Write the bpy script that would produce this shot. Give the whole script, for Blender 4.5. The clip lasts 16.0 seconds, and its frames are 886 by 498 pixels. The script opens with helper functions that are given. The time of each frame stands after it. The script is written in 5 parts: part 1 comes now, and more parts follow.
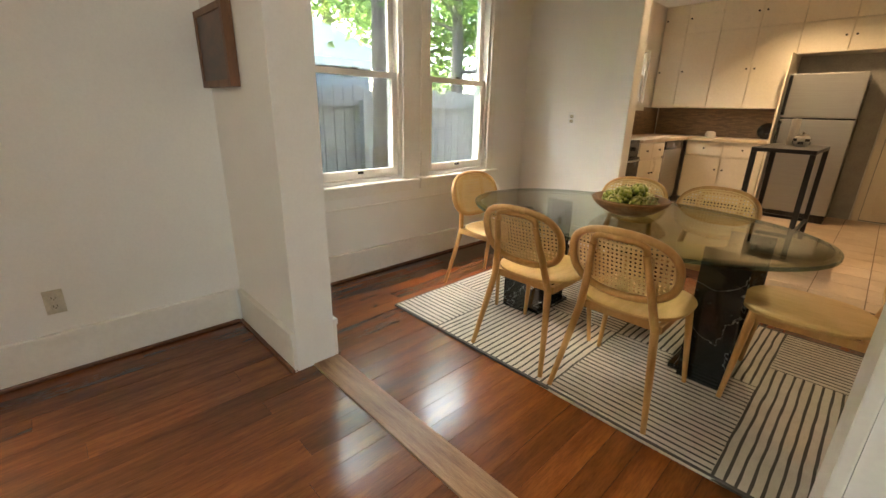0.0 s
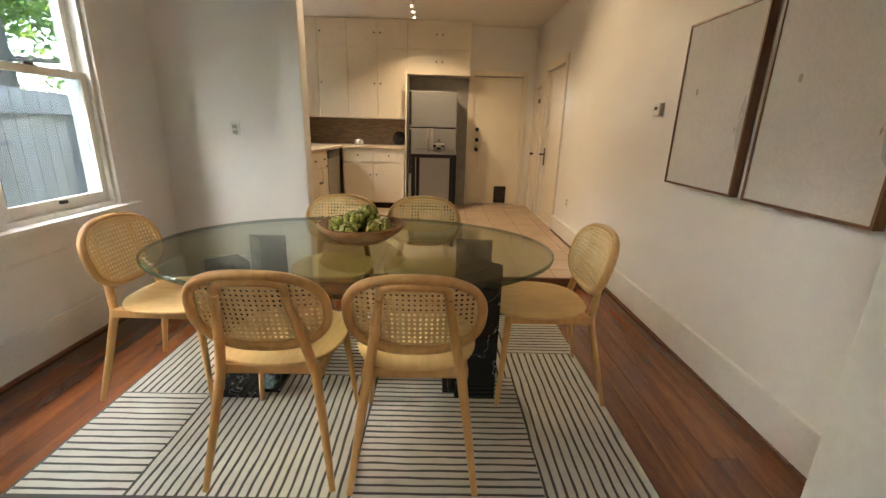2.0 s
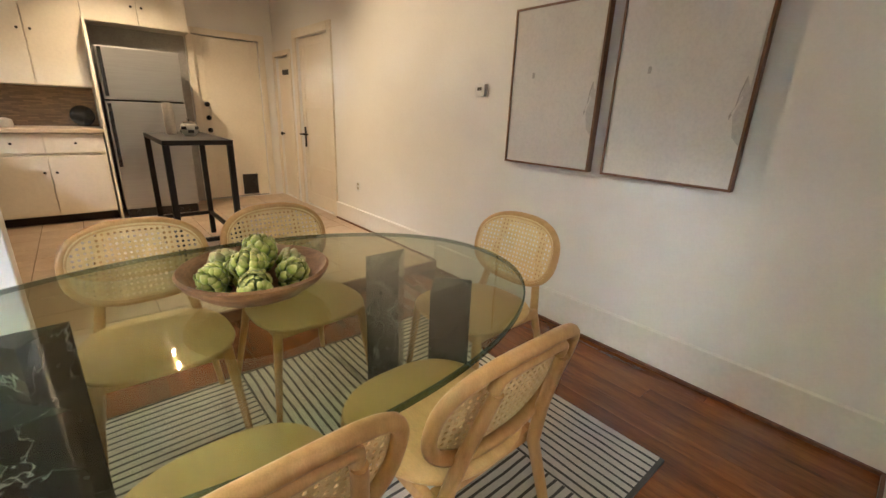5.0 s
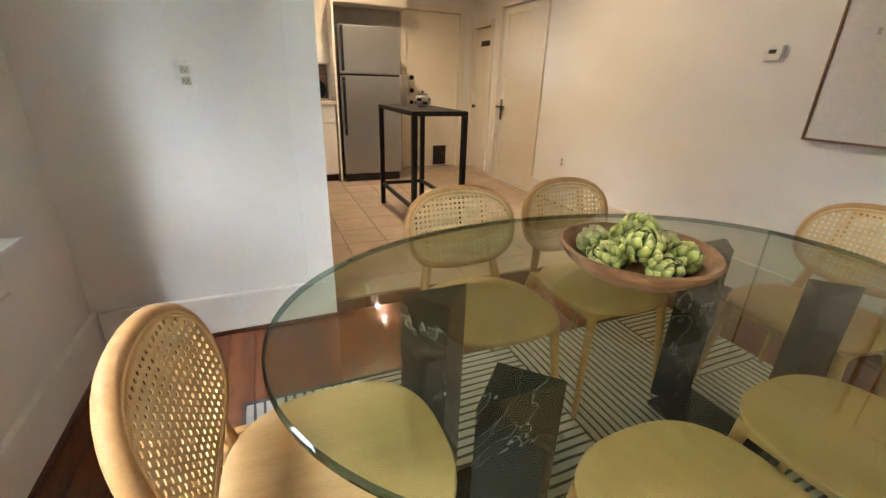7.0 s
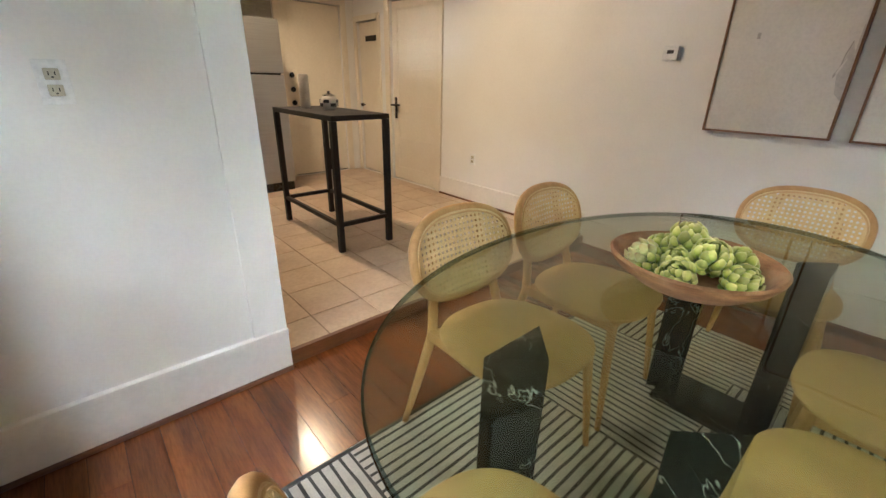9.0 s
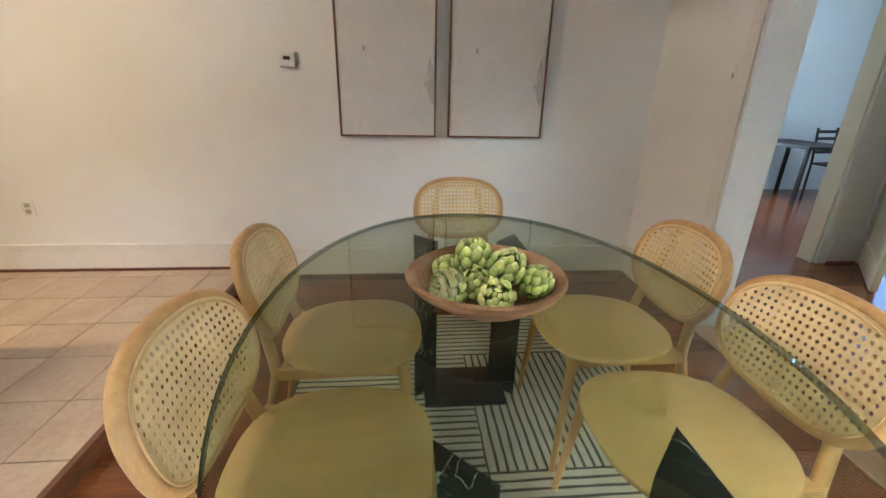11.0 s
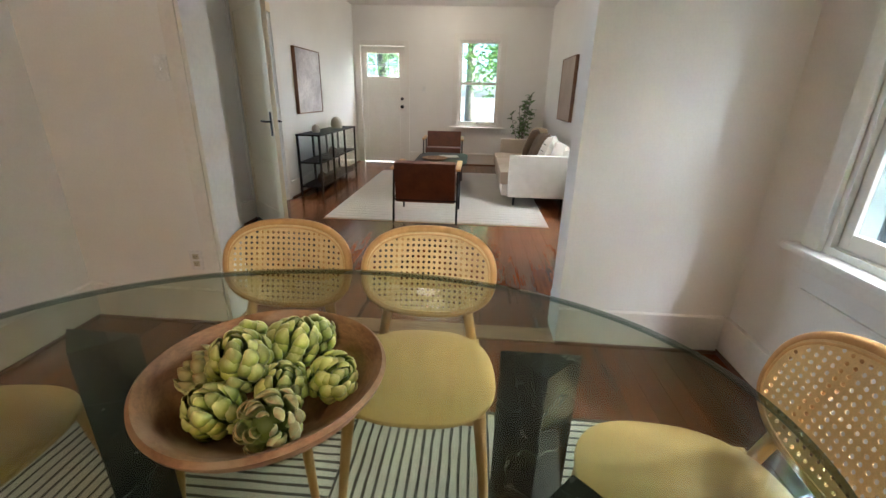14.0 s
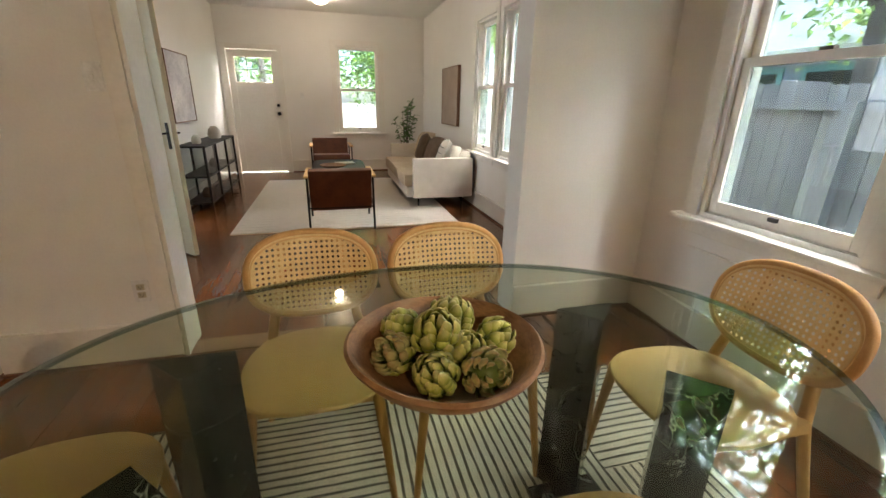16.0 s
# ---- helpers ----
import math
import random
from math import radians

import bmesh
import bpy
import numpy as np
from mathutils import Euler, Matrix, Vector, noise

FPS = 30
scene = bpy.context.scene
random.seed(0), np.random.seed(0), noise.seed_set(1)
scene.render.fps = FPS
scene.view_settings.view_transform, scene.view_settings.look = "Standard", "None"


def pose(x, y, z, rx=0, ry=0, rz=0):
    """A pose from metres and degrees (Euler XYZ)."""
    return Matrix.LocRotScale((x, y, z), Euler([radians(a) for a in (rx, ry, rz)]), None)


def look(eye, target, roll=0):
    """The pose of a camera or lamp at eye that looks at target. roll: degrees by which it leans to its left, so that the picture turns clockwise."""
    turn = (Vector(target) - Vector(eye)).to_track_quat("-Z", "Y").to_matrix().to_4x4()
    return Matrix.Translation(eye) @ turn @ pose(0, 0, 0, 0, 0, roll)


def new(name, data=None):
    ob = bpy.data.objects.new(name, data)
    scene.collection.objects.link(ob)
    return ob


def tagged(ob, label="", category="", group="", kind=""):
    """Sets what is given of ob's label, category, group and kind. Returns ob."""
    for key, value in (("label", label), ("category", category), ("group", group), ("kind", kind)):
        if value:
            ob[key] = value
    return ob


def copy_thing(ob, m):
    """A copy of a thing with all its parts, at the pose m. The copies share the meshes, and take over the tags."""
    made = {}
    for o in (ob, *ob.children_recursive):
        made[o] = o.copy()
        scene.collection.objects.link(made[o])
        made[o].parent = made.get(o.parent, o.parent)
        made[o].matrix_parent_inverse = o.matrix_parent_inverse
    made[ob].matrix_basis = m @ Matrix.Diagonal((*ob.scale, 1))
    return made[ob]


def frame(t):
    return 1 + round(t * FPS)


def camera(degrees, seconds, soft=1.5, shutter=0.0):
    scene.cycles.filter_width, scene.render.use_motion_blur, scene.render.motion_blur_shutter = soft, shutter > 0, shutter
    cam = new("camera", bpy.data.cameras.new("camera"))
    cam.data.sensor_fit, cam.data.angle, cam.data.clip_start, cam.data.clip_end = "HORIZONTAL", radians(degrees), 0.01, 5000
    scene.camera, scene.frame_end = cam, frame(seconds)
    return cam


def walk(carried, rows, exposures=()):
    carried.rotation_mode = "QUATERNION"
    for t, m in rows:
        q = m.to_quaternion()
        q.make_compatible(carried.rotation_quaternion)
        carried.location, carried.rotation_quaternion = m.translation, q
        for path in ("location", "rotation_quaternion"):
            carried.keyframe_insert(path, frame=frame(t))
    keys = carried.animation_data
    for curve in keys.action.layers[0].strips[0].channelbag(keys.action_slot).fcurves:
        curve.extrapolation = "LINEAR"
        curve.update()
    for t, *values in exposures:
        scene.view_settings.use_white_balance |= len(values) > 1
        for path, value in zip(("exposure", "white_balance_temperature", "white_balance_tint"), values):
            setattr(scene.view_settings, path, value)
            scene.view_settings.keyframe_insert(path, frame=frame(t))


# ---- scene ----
cam = camera(93.7, 16.0)
PATH = [
    (0, (0.473, 0.845, 1.261), (-0.891, 2.164, 0.629), 1.3),
    (0.5, (0.259, 0.96, 1.276), (-0.745, 2.58, 0.668), 1.7),
    (1, (0.113, 1.081, 1.264), (-0.565, 2.871, 0.684), 1.5),
    (1.5, (0.002, 1.167, 1.271), (-0.315, 3.058, 0.704), 1.6),
    (2, (-0.103, 1.243, 1.269), (-0.069, 3.163, 0.709), 1.7),
    (2.5, (-0.255, 1.32, 1.278), (0.086, 3.209, 0.716), 1.5),
    (3, (-0.377, 1.426, 1.277), (0.241, 3.24, 0.704), 1.1),
    (3.2, (-0.426, 1.484, 1.279), (0.312, 3.249, 0.695), 1.1),
    (5.3, (-0.852, 2.093, 1.254), (0.405, 3.519, 0.635), 2.4),
    (5.5, (-0.886, 2.16, 1.242), (0.333, 3.619, 0.621), 2.6),
    (6, (-1.018, 2.274, 1.236), (0.064, 3.822, 0.577), 2.8),
    (6.5, (-1.189, 2.369, 1.233), (-0.303, 4.02, 0.531), 2.6),
    (7, (-1.38, 2.45, 1.22), (-0.649, 4.155, 0.473), 1.8),
    (7.5, (-1.516, 2.541, 1.224), (-0.852, 4.264, 0.455), 1.3),
    (8, (-1.622, 2.674, 1.232), (-0.865, 4.359, 0.467), 1.3),
    (8.2, (-1.656, 2.712, 1.233), (-0.827, 4.364, 0.471), 1.3),
    (10.3, (-1.563, 3.253, 1.254), (0.242, 3.708, 0.523), 1.1),
    (10.5, (-1.523, 3.299, 1.248), (0.321, 3.578, 0.525), 1.1),
    (11, (-1.453, 3.423, 1.25), (0.413, 3.257, 0.55), 1.2),
    (11.5, (-1.396, 3.548, 1.251), (0.388, 2.965, 0.56), 0.9),
    (12, (-1.281, 3.636, 1.245), (0.303, 2.62, 0.567), 1.1),
    (12.5, (-1.163, 3.69, 1.252), (0.116, 2.31, 0.576), 1.3),
    (13, (-1.044, 3.756, 1.265), (-0.135, 2.109, 0.586), 1.5),
    (13.5, (-0.948, 3.792, 1.268), (-0.414, 1.991, 0.583), 1.0),
    (14, (-0.814, 3.811, 1.274), (-0.686, 1.94, 0.577), 1.4),
    (14.5, (-0.722, 3.824, 1.276), (-0.907, 1.96, 0.575), 1.3),
    (15, (-0.602, 3.903, 1.274), (-0.984, 2.071, 0.569), 1.3),
    (15.5, (-0.463, 3.951, 1.282), (-0.935, 2.13, 0.604), 1.2),
    (16, (-0.259, 3.96, 1.289), (-0.751, 2.139, 0.624), 1.2),
]
walk(cam, [(t, look(eye, target, roll)) for t, eye, target, roll in PATH], [(0.0, 5.55, 7300, 12), (1.0, 5.5, 6600, 10), (3.0, 5.6, 6400, 10), (5.5, 5.8, 5900, 10), (8.0, 5.6, 5850, 10), (10.5, 5.7, 5450, 10), (13.5, 5.55, 5600, 10), (16.0, 5.35, 6500, 12)])
KW, LW = 1.38, 0.32    # watts of a kitchen bulb and of a living room lamp

# ---- world and sun ----
world = bpy.data.worlds.new("sky")
scene.world = world
world.use_nodes = True
wn = world.node_tree.nodes
sky = wn.new("ShaderNodeTexSky")
sky.sky_type = "NISHITA"
sky.sun_disc = False
sky.sun_elevation = radians(25)
sky.sun_rotation = radians(-90)
sky.altitude = 50
sky.air_density, sky.dust_density, sky.ozone_density = 0.7, 3.0, 0.4
wn["Background"].inputs[1].default_value = 0.12
world.node_tree.links.new(sky.outputs[0], wn["Background"].inputs[0])

sun = new("sun", bpy.data.lights.new("sun", "SUN"))
sun.data.energy, sun.data.angle, sun.data.color = 5.0, radians(115), (1.0, 0.965, 0.92)
sun.matrix_world = look((-8, -0.4, 3.2), (0, 0, 0))


# ---- materials ----
def nodes_of(name):
    m = bpy.data.materials.new(name)
    m.use_nodes = True
    nt = m.node_tree
    return m, nt, nt.nodes["Principled BSDF"]


def add(nt, kind, **values):
    n = nt.nodes.new(kind)
    for k, v in values.items():
        n.inputs[k].default_value = v
    return n


def surface(name, col, rough=0.5, col2=None, scale=8.0, stretch=(1, 1, 1), bump=0.1, fine=60.0, metal=0.0, rand=0.0, coat=0.0, space="Object", dist=0.004, spec=0.5, wear=0.08):
    """A painted or natural surface: two scales of noise in colour, roughness and relief."""
    m, nt, b = nodes_of(name)
    L = nt.links.new
    tc = nt.nodes.new("ShaderNodeTexCoord")
    mp = nt.nodes.new("ShaderNodeMapping")
    mp.inputs["Scale"].default_value = stretch
    L(tc.outputs[space], mp.inputs["Vector"])
    big = add(nt, "ShaderNodeTexNoise", Scale=scale, Detail=5.0, Roughness=0.6)
    small = add(nt, "ShaderNodeTexNoise", Scale=fine, Detail=4.0, Roughness=0.65)
    vec = mp.outputs["Vector"]
    if rand:
        oi = nt.nodes.new("ShaderNodeObjectInfo")
        ad = nt.nodes.new("ShaderNodeVectorMath")
        ad.operation = "MULTIPLY_ADD"
        ad.inputs[1].default_value = (1, 1, 1)
        cmb = nt.nodes.new("ShaderNodeCombineXYZ")
        ml = add(nt, "ShaderNodeMath")
        ml.operation = "MULTIPLY"
        ml.inputs[1].default_value = 37.0
        L(oi.outputs["Random"], ml.inputs[0])
        for i in range(3):
            L(ml.outputs[0], cmb.inputs[i])
        L(vec, ad.inputs[0])
        L(cmb.outputs[0], ad.inputs[2])
        vec = ad.outputs[0]
    L(vec, big.inputs["Vector"])
    L(vec, small.inputs["Vector"])
    c2 = col2 or tuple(c * 0.8 for c in col)
    mix = nt.nodes.new("ShaderNodeMix")
    mix.data_type = "RGBA"
    mix.inputs[6].default_value = (*col, 1)
    mix.inputs[7].default_value = (*c2, 1)
    rp = nt.nodes.new("ShaderNodeValToRGB")
    rp.color_ramp.elements[0].position, rp.color_ramp.elements[1].position = 0.35, 0.68
    L(big.outputs["Fac"], rp.inputs[0])
    L(rp.outputs[0], mix.inputs[0])
    out = mix.outputs[2]
    mul = nt.nodes.new("ShaderNodeMix")
    mul.data_type, mul.blend_type = "RGBA", "MULTIPLY"
    mul.inputs[0].default_value = 1.0
    rp2 = nt.nodes.new("ShaderNodeValToRGB")
    rp2.color_ramp.elements[0].color = (1 - 2 * wear, 1 - 2 * wear, 1 - 2 * wear, 1)
    rp2.color_ramp.elements[1].color = (1, 1, 1, 1)
    rp2.color_ramp.elements[0].position, rp2.color_ramp.elements[1].position = 0.3, 0.6
    L(small.outputs["Fac"], rp2.inputs[0])
    L(out, mul.inputs[6])
    L(rp2.outputs[0], mul.inputs[7])
    out = mul.outputs[2]
    if rand:
        hsv = nt.nodes.new("ShaderNodeHueSaturation")
        mr = add(nt, "ShaderNodeMapRange")
        mr.inputs[3].default_value, mr.inputs[4].default_value = 1 - rand, 1 + rand
        L(oi.outputs["Random"], mr.inputs[0])
        L(mr.outputs[0], hsv.inputs["Value"])
        L(out, hsv.inputs["Color"])
        out = hsv.outputs[0]
    L(out, b.inputs["Base Color"])
    mr2 = add(nt, "ShaderNodeMapRange")
    mr2.inputs[3].default_value, mr2.inputs[4].default_value = max(rough - 0.08, 0.02), min(rough + 0.1, 1)
    L(big.outputs["Fac"], mr2.inputs[0])
    L(mr2.outputs[0], b.inputs["Roughness"])
    b.inputs["Metallic"].default_value = metal
    b.inputs["Specular IOR Level"].default_value = spec
    if coat:
        b.inputs["Coat Weight"].default_value, b.inputs["Coat Roughness"].default_value = coat, 0.12
    if bump:
        bp = add(nt, "ShaderNodeBump", Strength=bump, Distance=dist)
        L(small.outputs["Fac"], bp.inputs["Height"])
        L(bp.outputs[0], b.inputs["Normal"])
    return m


def glow(name, col, strength):
    m, nt, b = nodes_of(name)
    b.inputs["Base Color"].default_value = (0.9, 0.9, 0.9, 1)
    b.inputs["Emission Color"].default_value = (*col, 1)
    b.inputs["Emission Strength"].default_value = strength
    return m


def clear(name, tint, ior=1.45):
    """Glass as a tinted clear sheet with a Fresnel gloss."""
    m, nt, b = nodes_of(name)
    nt.nodes.remove(b)
    tr, gl, mx = nt.nodes.new("ShaderNodeBsdfTransparent"), nt.nodes.new("ShaderNodeBsdfGlossy"), nt.nodes.new("ShaderNodeMixShader")
    tr.inputs[0].default_value = (*tint, 1)
    gl.inputs["Roughness"].default_value = 0.0
    lw = nt.nodes.new("ShaderNodeLayerWeight")
    pw = add(nt, "ShaderNodeMath")
    pw.operation = "POWER"
    pw.inputs[1].default_value = 5.0
    lw.inputs["Blend"].default_value = 0.5
    f0 = ((ior - 1) / (ior + 1)) ** 2
    ma = add(nt, "ShaderNodeMath")
    ma.operation = "MULTIPLY_ADD"
    ma.inputs[1].default_value, ma.inputs[2].default_value = 1 - f0, f0
    nt.links.new(lw.outputs["Facing"], pw.inputs[0])
    nt.links.new(pw.outputs[0], ma.inputs[0])
    nt.links.new(ma.outputs[0], mx.inputs[0])
    nt.links.new(tr.outputs[0], mx.inputs[1])
    nt.links.new(gl.outputs[0], mx.inputs[2])
    nt.links.new(mx.outputs[0], nt.nodes["Material Output"].inputs[0])
    return m


def veined(name):
    """Black marble with white veins."""
    m, nt, b = nodes_of(name)
    L = nt.links.new
    tc = nt.nodes.new("ShaderNodeTexCoord")
    n1 = add(nt, "ShaderNodeTexNoise", Scale=2.6, Detail=5.0, Roughness=0.55, Distortion=0.8)
    ms = add(nt, "ShaderNodeMath")
    ms.operation = "SUBTRACT"
    ms.inputs[1].default_value = 0.5
    ab = add(nt, "ShaderNodeMath")
    ab.operation = "ABSOLUTE"
    rp = nt.nodes.new("ShaderNodeValToRGB")
    rp.color_ramp.elements[0].color, rp.color_ramp.elements[0].position = (0.42, 0.45, 0.44, 1), 0.0
    rp.color_ramp.elements[1].color, rp.color_ramp.elements[1].position = (0.012, 0.015, 0.015, 1), 0.0035
    n2 = add(nt, "ShaderNodeTexNoise", Scale=38.0, Detail=3.0)
    rp2 = nt.nodes.new("ShaderNodeValToRGB")
    rp2.color_ramp.elements[0].color, rp2.color_ramp.elements[0].position = (0, 0, 0, 1), 0.66
    rp2.color_ramp.elements[1].color, rp2.color_ramp.elements[1].position = (0.10, 0.11, 0.105, 1), 0.78
    mx = nt.nodes.new("ShaderNodeMix")
    mx.data_type, mx.blend_type = "RGBA", "ADD"
    mx.inputs[0].default_value = 1
    L(tc.outputs["Object"], n1.inputs["Vector"])
    L(tc.outputs["Object"], n2.inputs["Vector"])
    L(n1.outputs["Fac"], ms.inputs[0])
    L(ms.outputs[0], ab.inputs[0])
    L(ab.outputs[0], rp.inputs[0])
    L(n2.outputs["Fac"], rp2.inputs[0])
    L(rp.outputs[0], mx.inputs[6])
    L(rp2.outputs[0], mx.inputs[7])
    L(mx.outputs[2], b.inputs["Base Color"])
    b.inputs["Roughness"].default_value = 0.12
    return m


def stone_tiles(name, c1, c2, c3, width, height):
    """Small mosaic strips for a backsplash, or shingles."""
    m, nt, b = nodes_of(name)
    L = nt.links.new
    tc = nt.nodes.new("ShaderNodeTexCoord")
    sp = nt.nodes.new("ShaderNodeSeparateXYZ")
    cb = nt.nodes.new("ShaderNodeCombineXYZ")
    ad = add(nt, "ShaderNodeMath")
    L(tc.outputs["Object"], sp.inputs[0])
    L(sp.outputs[0], ad.inputs[0])
    L(sp.outputs[1], ad.inputs[1])
    L(ad.outputs[0], cb.inputs[0])
    L(sp.outputs[2], cb.inputs[1])
    br = add(nt, "ShaderNodeTexBrick", Scale=1.0)
    br.inputs["Brick Width"].default_value, br.inputs["Row Height"].default_value = width, height
    br.inputs["Mortar Size"].default_value = height * 0.06
    br.inputs["Color1"].default_value, br.inputs["Color2"].default_value, br.inputs["Mortar"].default_value = (*c1, 1), (*c2, 1), (*c3, 1)
    L(cb.outputs[0], br.inputs["Vector"])
    L(br.outputs["Color"], b.inputs["Base Color"])
    bp = add(nt, "ShaderNodeBump", Strength=0.5, Distance=0.004)
    L(br.outputs["Fac"], bp.inputs["Height"])
    bp.invert = True
    L(bp.outputs[0], b.inputs["Normal"])
    b.inputs["Roughness"].default_value = 0.5
    return m


WALL = surface("wall_paint", (0.83, 0.81, 0.765), 0.55, (0.80, 0.775, 0.725), 1.6, bump=0.12, fine=90, dist=0.002, wear=0.02)
TRIM = surface("trim_paint", (0.82, 0.79, 0.73), 0.32, (0.78, 0.74, 0.67), 3, bump=0.05, fine=40, wear=0.03)
CREAM = surface("cream_paint", (0.84, 0.74, 0.52), 0.4, (0.80, 0.69, 0.47), 2, bump=0.05, fine=40, wear=0.03)
CAB = surface("cabinet_paint", (0.80, 0.73, 0.60), 0.3, (0.77, 0.69, 0.55), 3, bump=0.04, fine=40, wear=0.03)
CEIL = surface("ceiling_paint", (0.86, 0.835, 0.79), 0.7, (0.84, 0.81, 0.765), 1.5, bump=0.1, fine=80, wear=0.02)
BLUEWALL = surface("pale_blue_paint", (0.72, 0.79, 0.82), 0.6, (0.70, 0.77, 0.80), 1.6, bump=0.05, wear=0.02)
FLOOR = surface("red_fir", (0.215, 0.066, 0.017), 0.22, (0.105, 0.030, 0.0085), 3.0, (5, 0.5, 5), 0.05, 30, rand=0.25, coat=0.22, wear=0.16, dist=0.002)
SUBFLOOR = surface("dark_gap", (0.03, 0.014, 0.008), 0.8)
SILLWOOD = surface("worn_oak_threshold", (0.44, 0.26, 0.13), 0.38, (0.22, 0.10, 0.045), 6, (0.6, 6, 6), 0.1, 40, wear=0.15)
TILE = surface("beige_tile", (0.56, 0.43, 0.30), 0.35, (0.47, 0.34, 0.23), 4, bump=0.05, fine=40, rand=0.07, wear=0.08)
DARKWOOD = surface("brown_stained_wood", (0.17, 0.065, 0.024), 0.4, (0.10, 0.036, 0.014), 6, (0.8, 5, 5), 0.08, 40, wear=0.12)
GROUT = surface("grout", (0.22, 0.16, 0.11), 0.9)
OAK = surface("pale_oak", (0.70, 0.455, 0.19), 0.42, (0.62, 0.385, 0.15), 5, (7, 1.2, 7), 0.05, 60, rand=0.05, wear=0.07, dist=0.001)
OAKV = surface("oak_bentwood", (0.63, 0.37, 0.14), 0.40, (0.53, 0.29, 0.10), 5, (7, 7, 1.0), 0.05, 60, rand=0.05, wear=0.07, dist=0.001)
CANE = surface("woven_cane", (0.83, 0.63, 0.325), 0.5, (0.76, 0.55, 0.255), 14, bump=0.35, fine=420, wear=0.12, dist=0.0015)
MARBLE = veined("black_marble")
TABLEGLASS = clear("green_table_glass", (0.80, 0.84, 0.755), 1.52)
GLASSEDGE = clear("glass_edge", (0.23, 0.34, 0.33), 1.7)
CABGLASS = clear("cabinet_glass", (0.93, 0.945, 0.94), 1.45)
# grey tint dims the outdoors to suit the exposure, not the glass's own colour
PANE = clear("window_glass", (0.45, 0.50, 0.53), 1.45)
BLACKMETAL = surface("black_metal", (0.011, 0.010, 0.010), 0.5, (0.017, 0.015, 0.014), 6, bump=0.05, wear=0.05, spec=0.3)
DARKHW = surface("dark_bronze", (0.035, 0.028, 0.022), 0.4, metal=0.6)
STEEL = surface("brushed_steel", (0.42, 0.41, 0.39), 0.36, (0.38, 0.37, 0.35), 3, (1, 1, 40), 0.04, 80, metal=0.85, wear=0.04)
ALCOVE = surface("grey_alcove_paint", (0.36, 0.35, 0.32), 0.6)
COUNTER = surface("pale_laminate", (0.66, 0.52, 0.37), 0.35, (0.6, 0.46, 0.32), 9, bump=0.02)
SPLASH = stone_tiles("mosaic_backsplash", (0.30, 0.20, 0.115), (0.17, 0.115, 0.07), (0.12, 0.09, 0.06), 0.09, 0.016)
RUGW = surface("ivory_wool", (0.72, 0.68, 0.60), 0.95, (0.64, 0.60, 0.525), 14, bump=0.6, fine=380, wear=0.12)
RUGD = surface("charcoal_wool", (0.075, 0.072, 0.066), 0.95, (0.10, 0.095, 0.085), 14, bump=0.6, fine=380, wear=0.12)
LRUG = surface("cream_wool", (0.66, 0.60, 0.52), 0.95, (0.58, 0.53, 0.45), 10, (1, 5, 1), 0.7, 160, wear=0.12)
BOWLWOOD = surface("turned_bowl_wood", (0.36, 0.185, 0.075), 0.6, (0.18, 0.082, 0.032), 9, (1, 1, 3), 0.25, 70, wear=0.15)
CANVAS = surface("plaster_canvas", (0.73, 0.70, 0.655), 0.85, (0.67, 0.64, 0.595), 2.2, (1, 1, 1), 0.35, 70, wear=0.05, dist=0.003)
# two darker plasters: the shade of fold and creases put into the colour
FOLDSHADOW = surface("plaster_hollow", (0.54, 0.52, 0.49), 0.9, (0.60, 0.57, 0.535), 6, bump=0.4)
CREASESHADE = surface("plaster_crease", (0.42, 0.39, 0.35), 0.85, (0.48, 0.45, 0.41), 9, bump=0.4)
FRAMEWOOD = surface("walnut_frame", (0.20, 0.092, 0.038), 0.45, (0.13, 0.056, 0.024), 6, (4, 4, 0.6))
ABSTRACT = surface("grey_abstract", (0.76, 0.74, 0.73), 0.8, (0.46, 0.44, 0.47), 1.7, (1, 1, 1.5), 0.1, 20, wear=0.1)
TANART = surface("tan_print", (0.46, 0.36, 0.29), 0.8, (0.40, 0.31, 0.25), 3)
PHOTO = surface("dark_landscape", (0.035, 0.026, 0.02), 0.35, (0.15, 0.08, 0.05), 5, (1, 1, 2), 0.0, wear=0.1)
PLASTIC = surface("white_plastic", (0.90, 0.89, 0.86), 0.35, bump=0)
SOCKET = surface("socket_face", (0.60, 0.55, 0.40), 0.4, bump=0)
IVORY = surface("ivory_plastic", (0.66, 0.59, 0.45), 0.4, bump=0)
SLOT = surface("dark_slot", (0.02, 0.018, 0.016), 0.5, bump=0)
LEATHER = surface("cognac_leather", (0.15, 0.042, 0.012), 0.42, (0.085, 0.022, 0.007), 7, bump=0.25, fine=120, wear=0.1)
SOFA = surface("ivory_linen", (0.68, 0.62, 0.54), 0.9, (0.62, 0.56, 0.48), 8, bump=0.4, fine=300, wear=0.06)
BEIGE = surface("beige_cushion", (0.55, 0.44, 0.32), 0.9, (0.49, 0.385, 0.275), 9, bump=0.4, fine=250)
BROWN = surface("brown_cushion", (0.13, 0.08, 0.045), 0.9, (0.09, 0.055, 0.03), 9, bump=0.4, fine=250)
LEAF = surface("houseplant_leaf", (0.09, 0.18, 0.05), 0.5, (0.14, 0.23, 0.08), 12, rand=0.3, bump=0.1)
BARK = surface("grey_bark", (0.38, 0.31, 0.27), 0.95, (0.13, 0.10, 0.085), 7, (4, 4, 0.9), 1.0, 30, wear=0.25, dist=0.03)
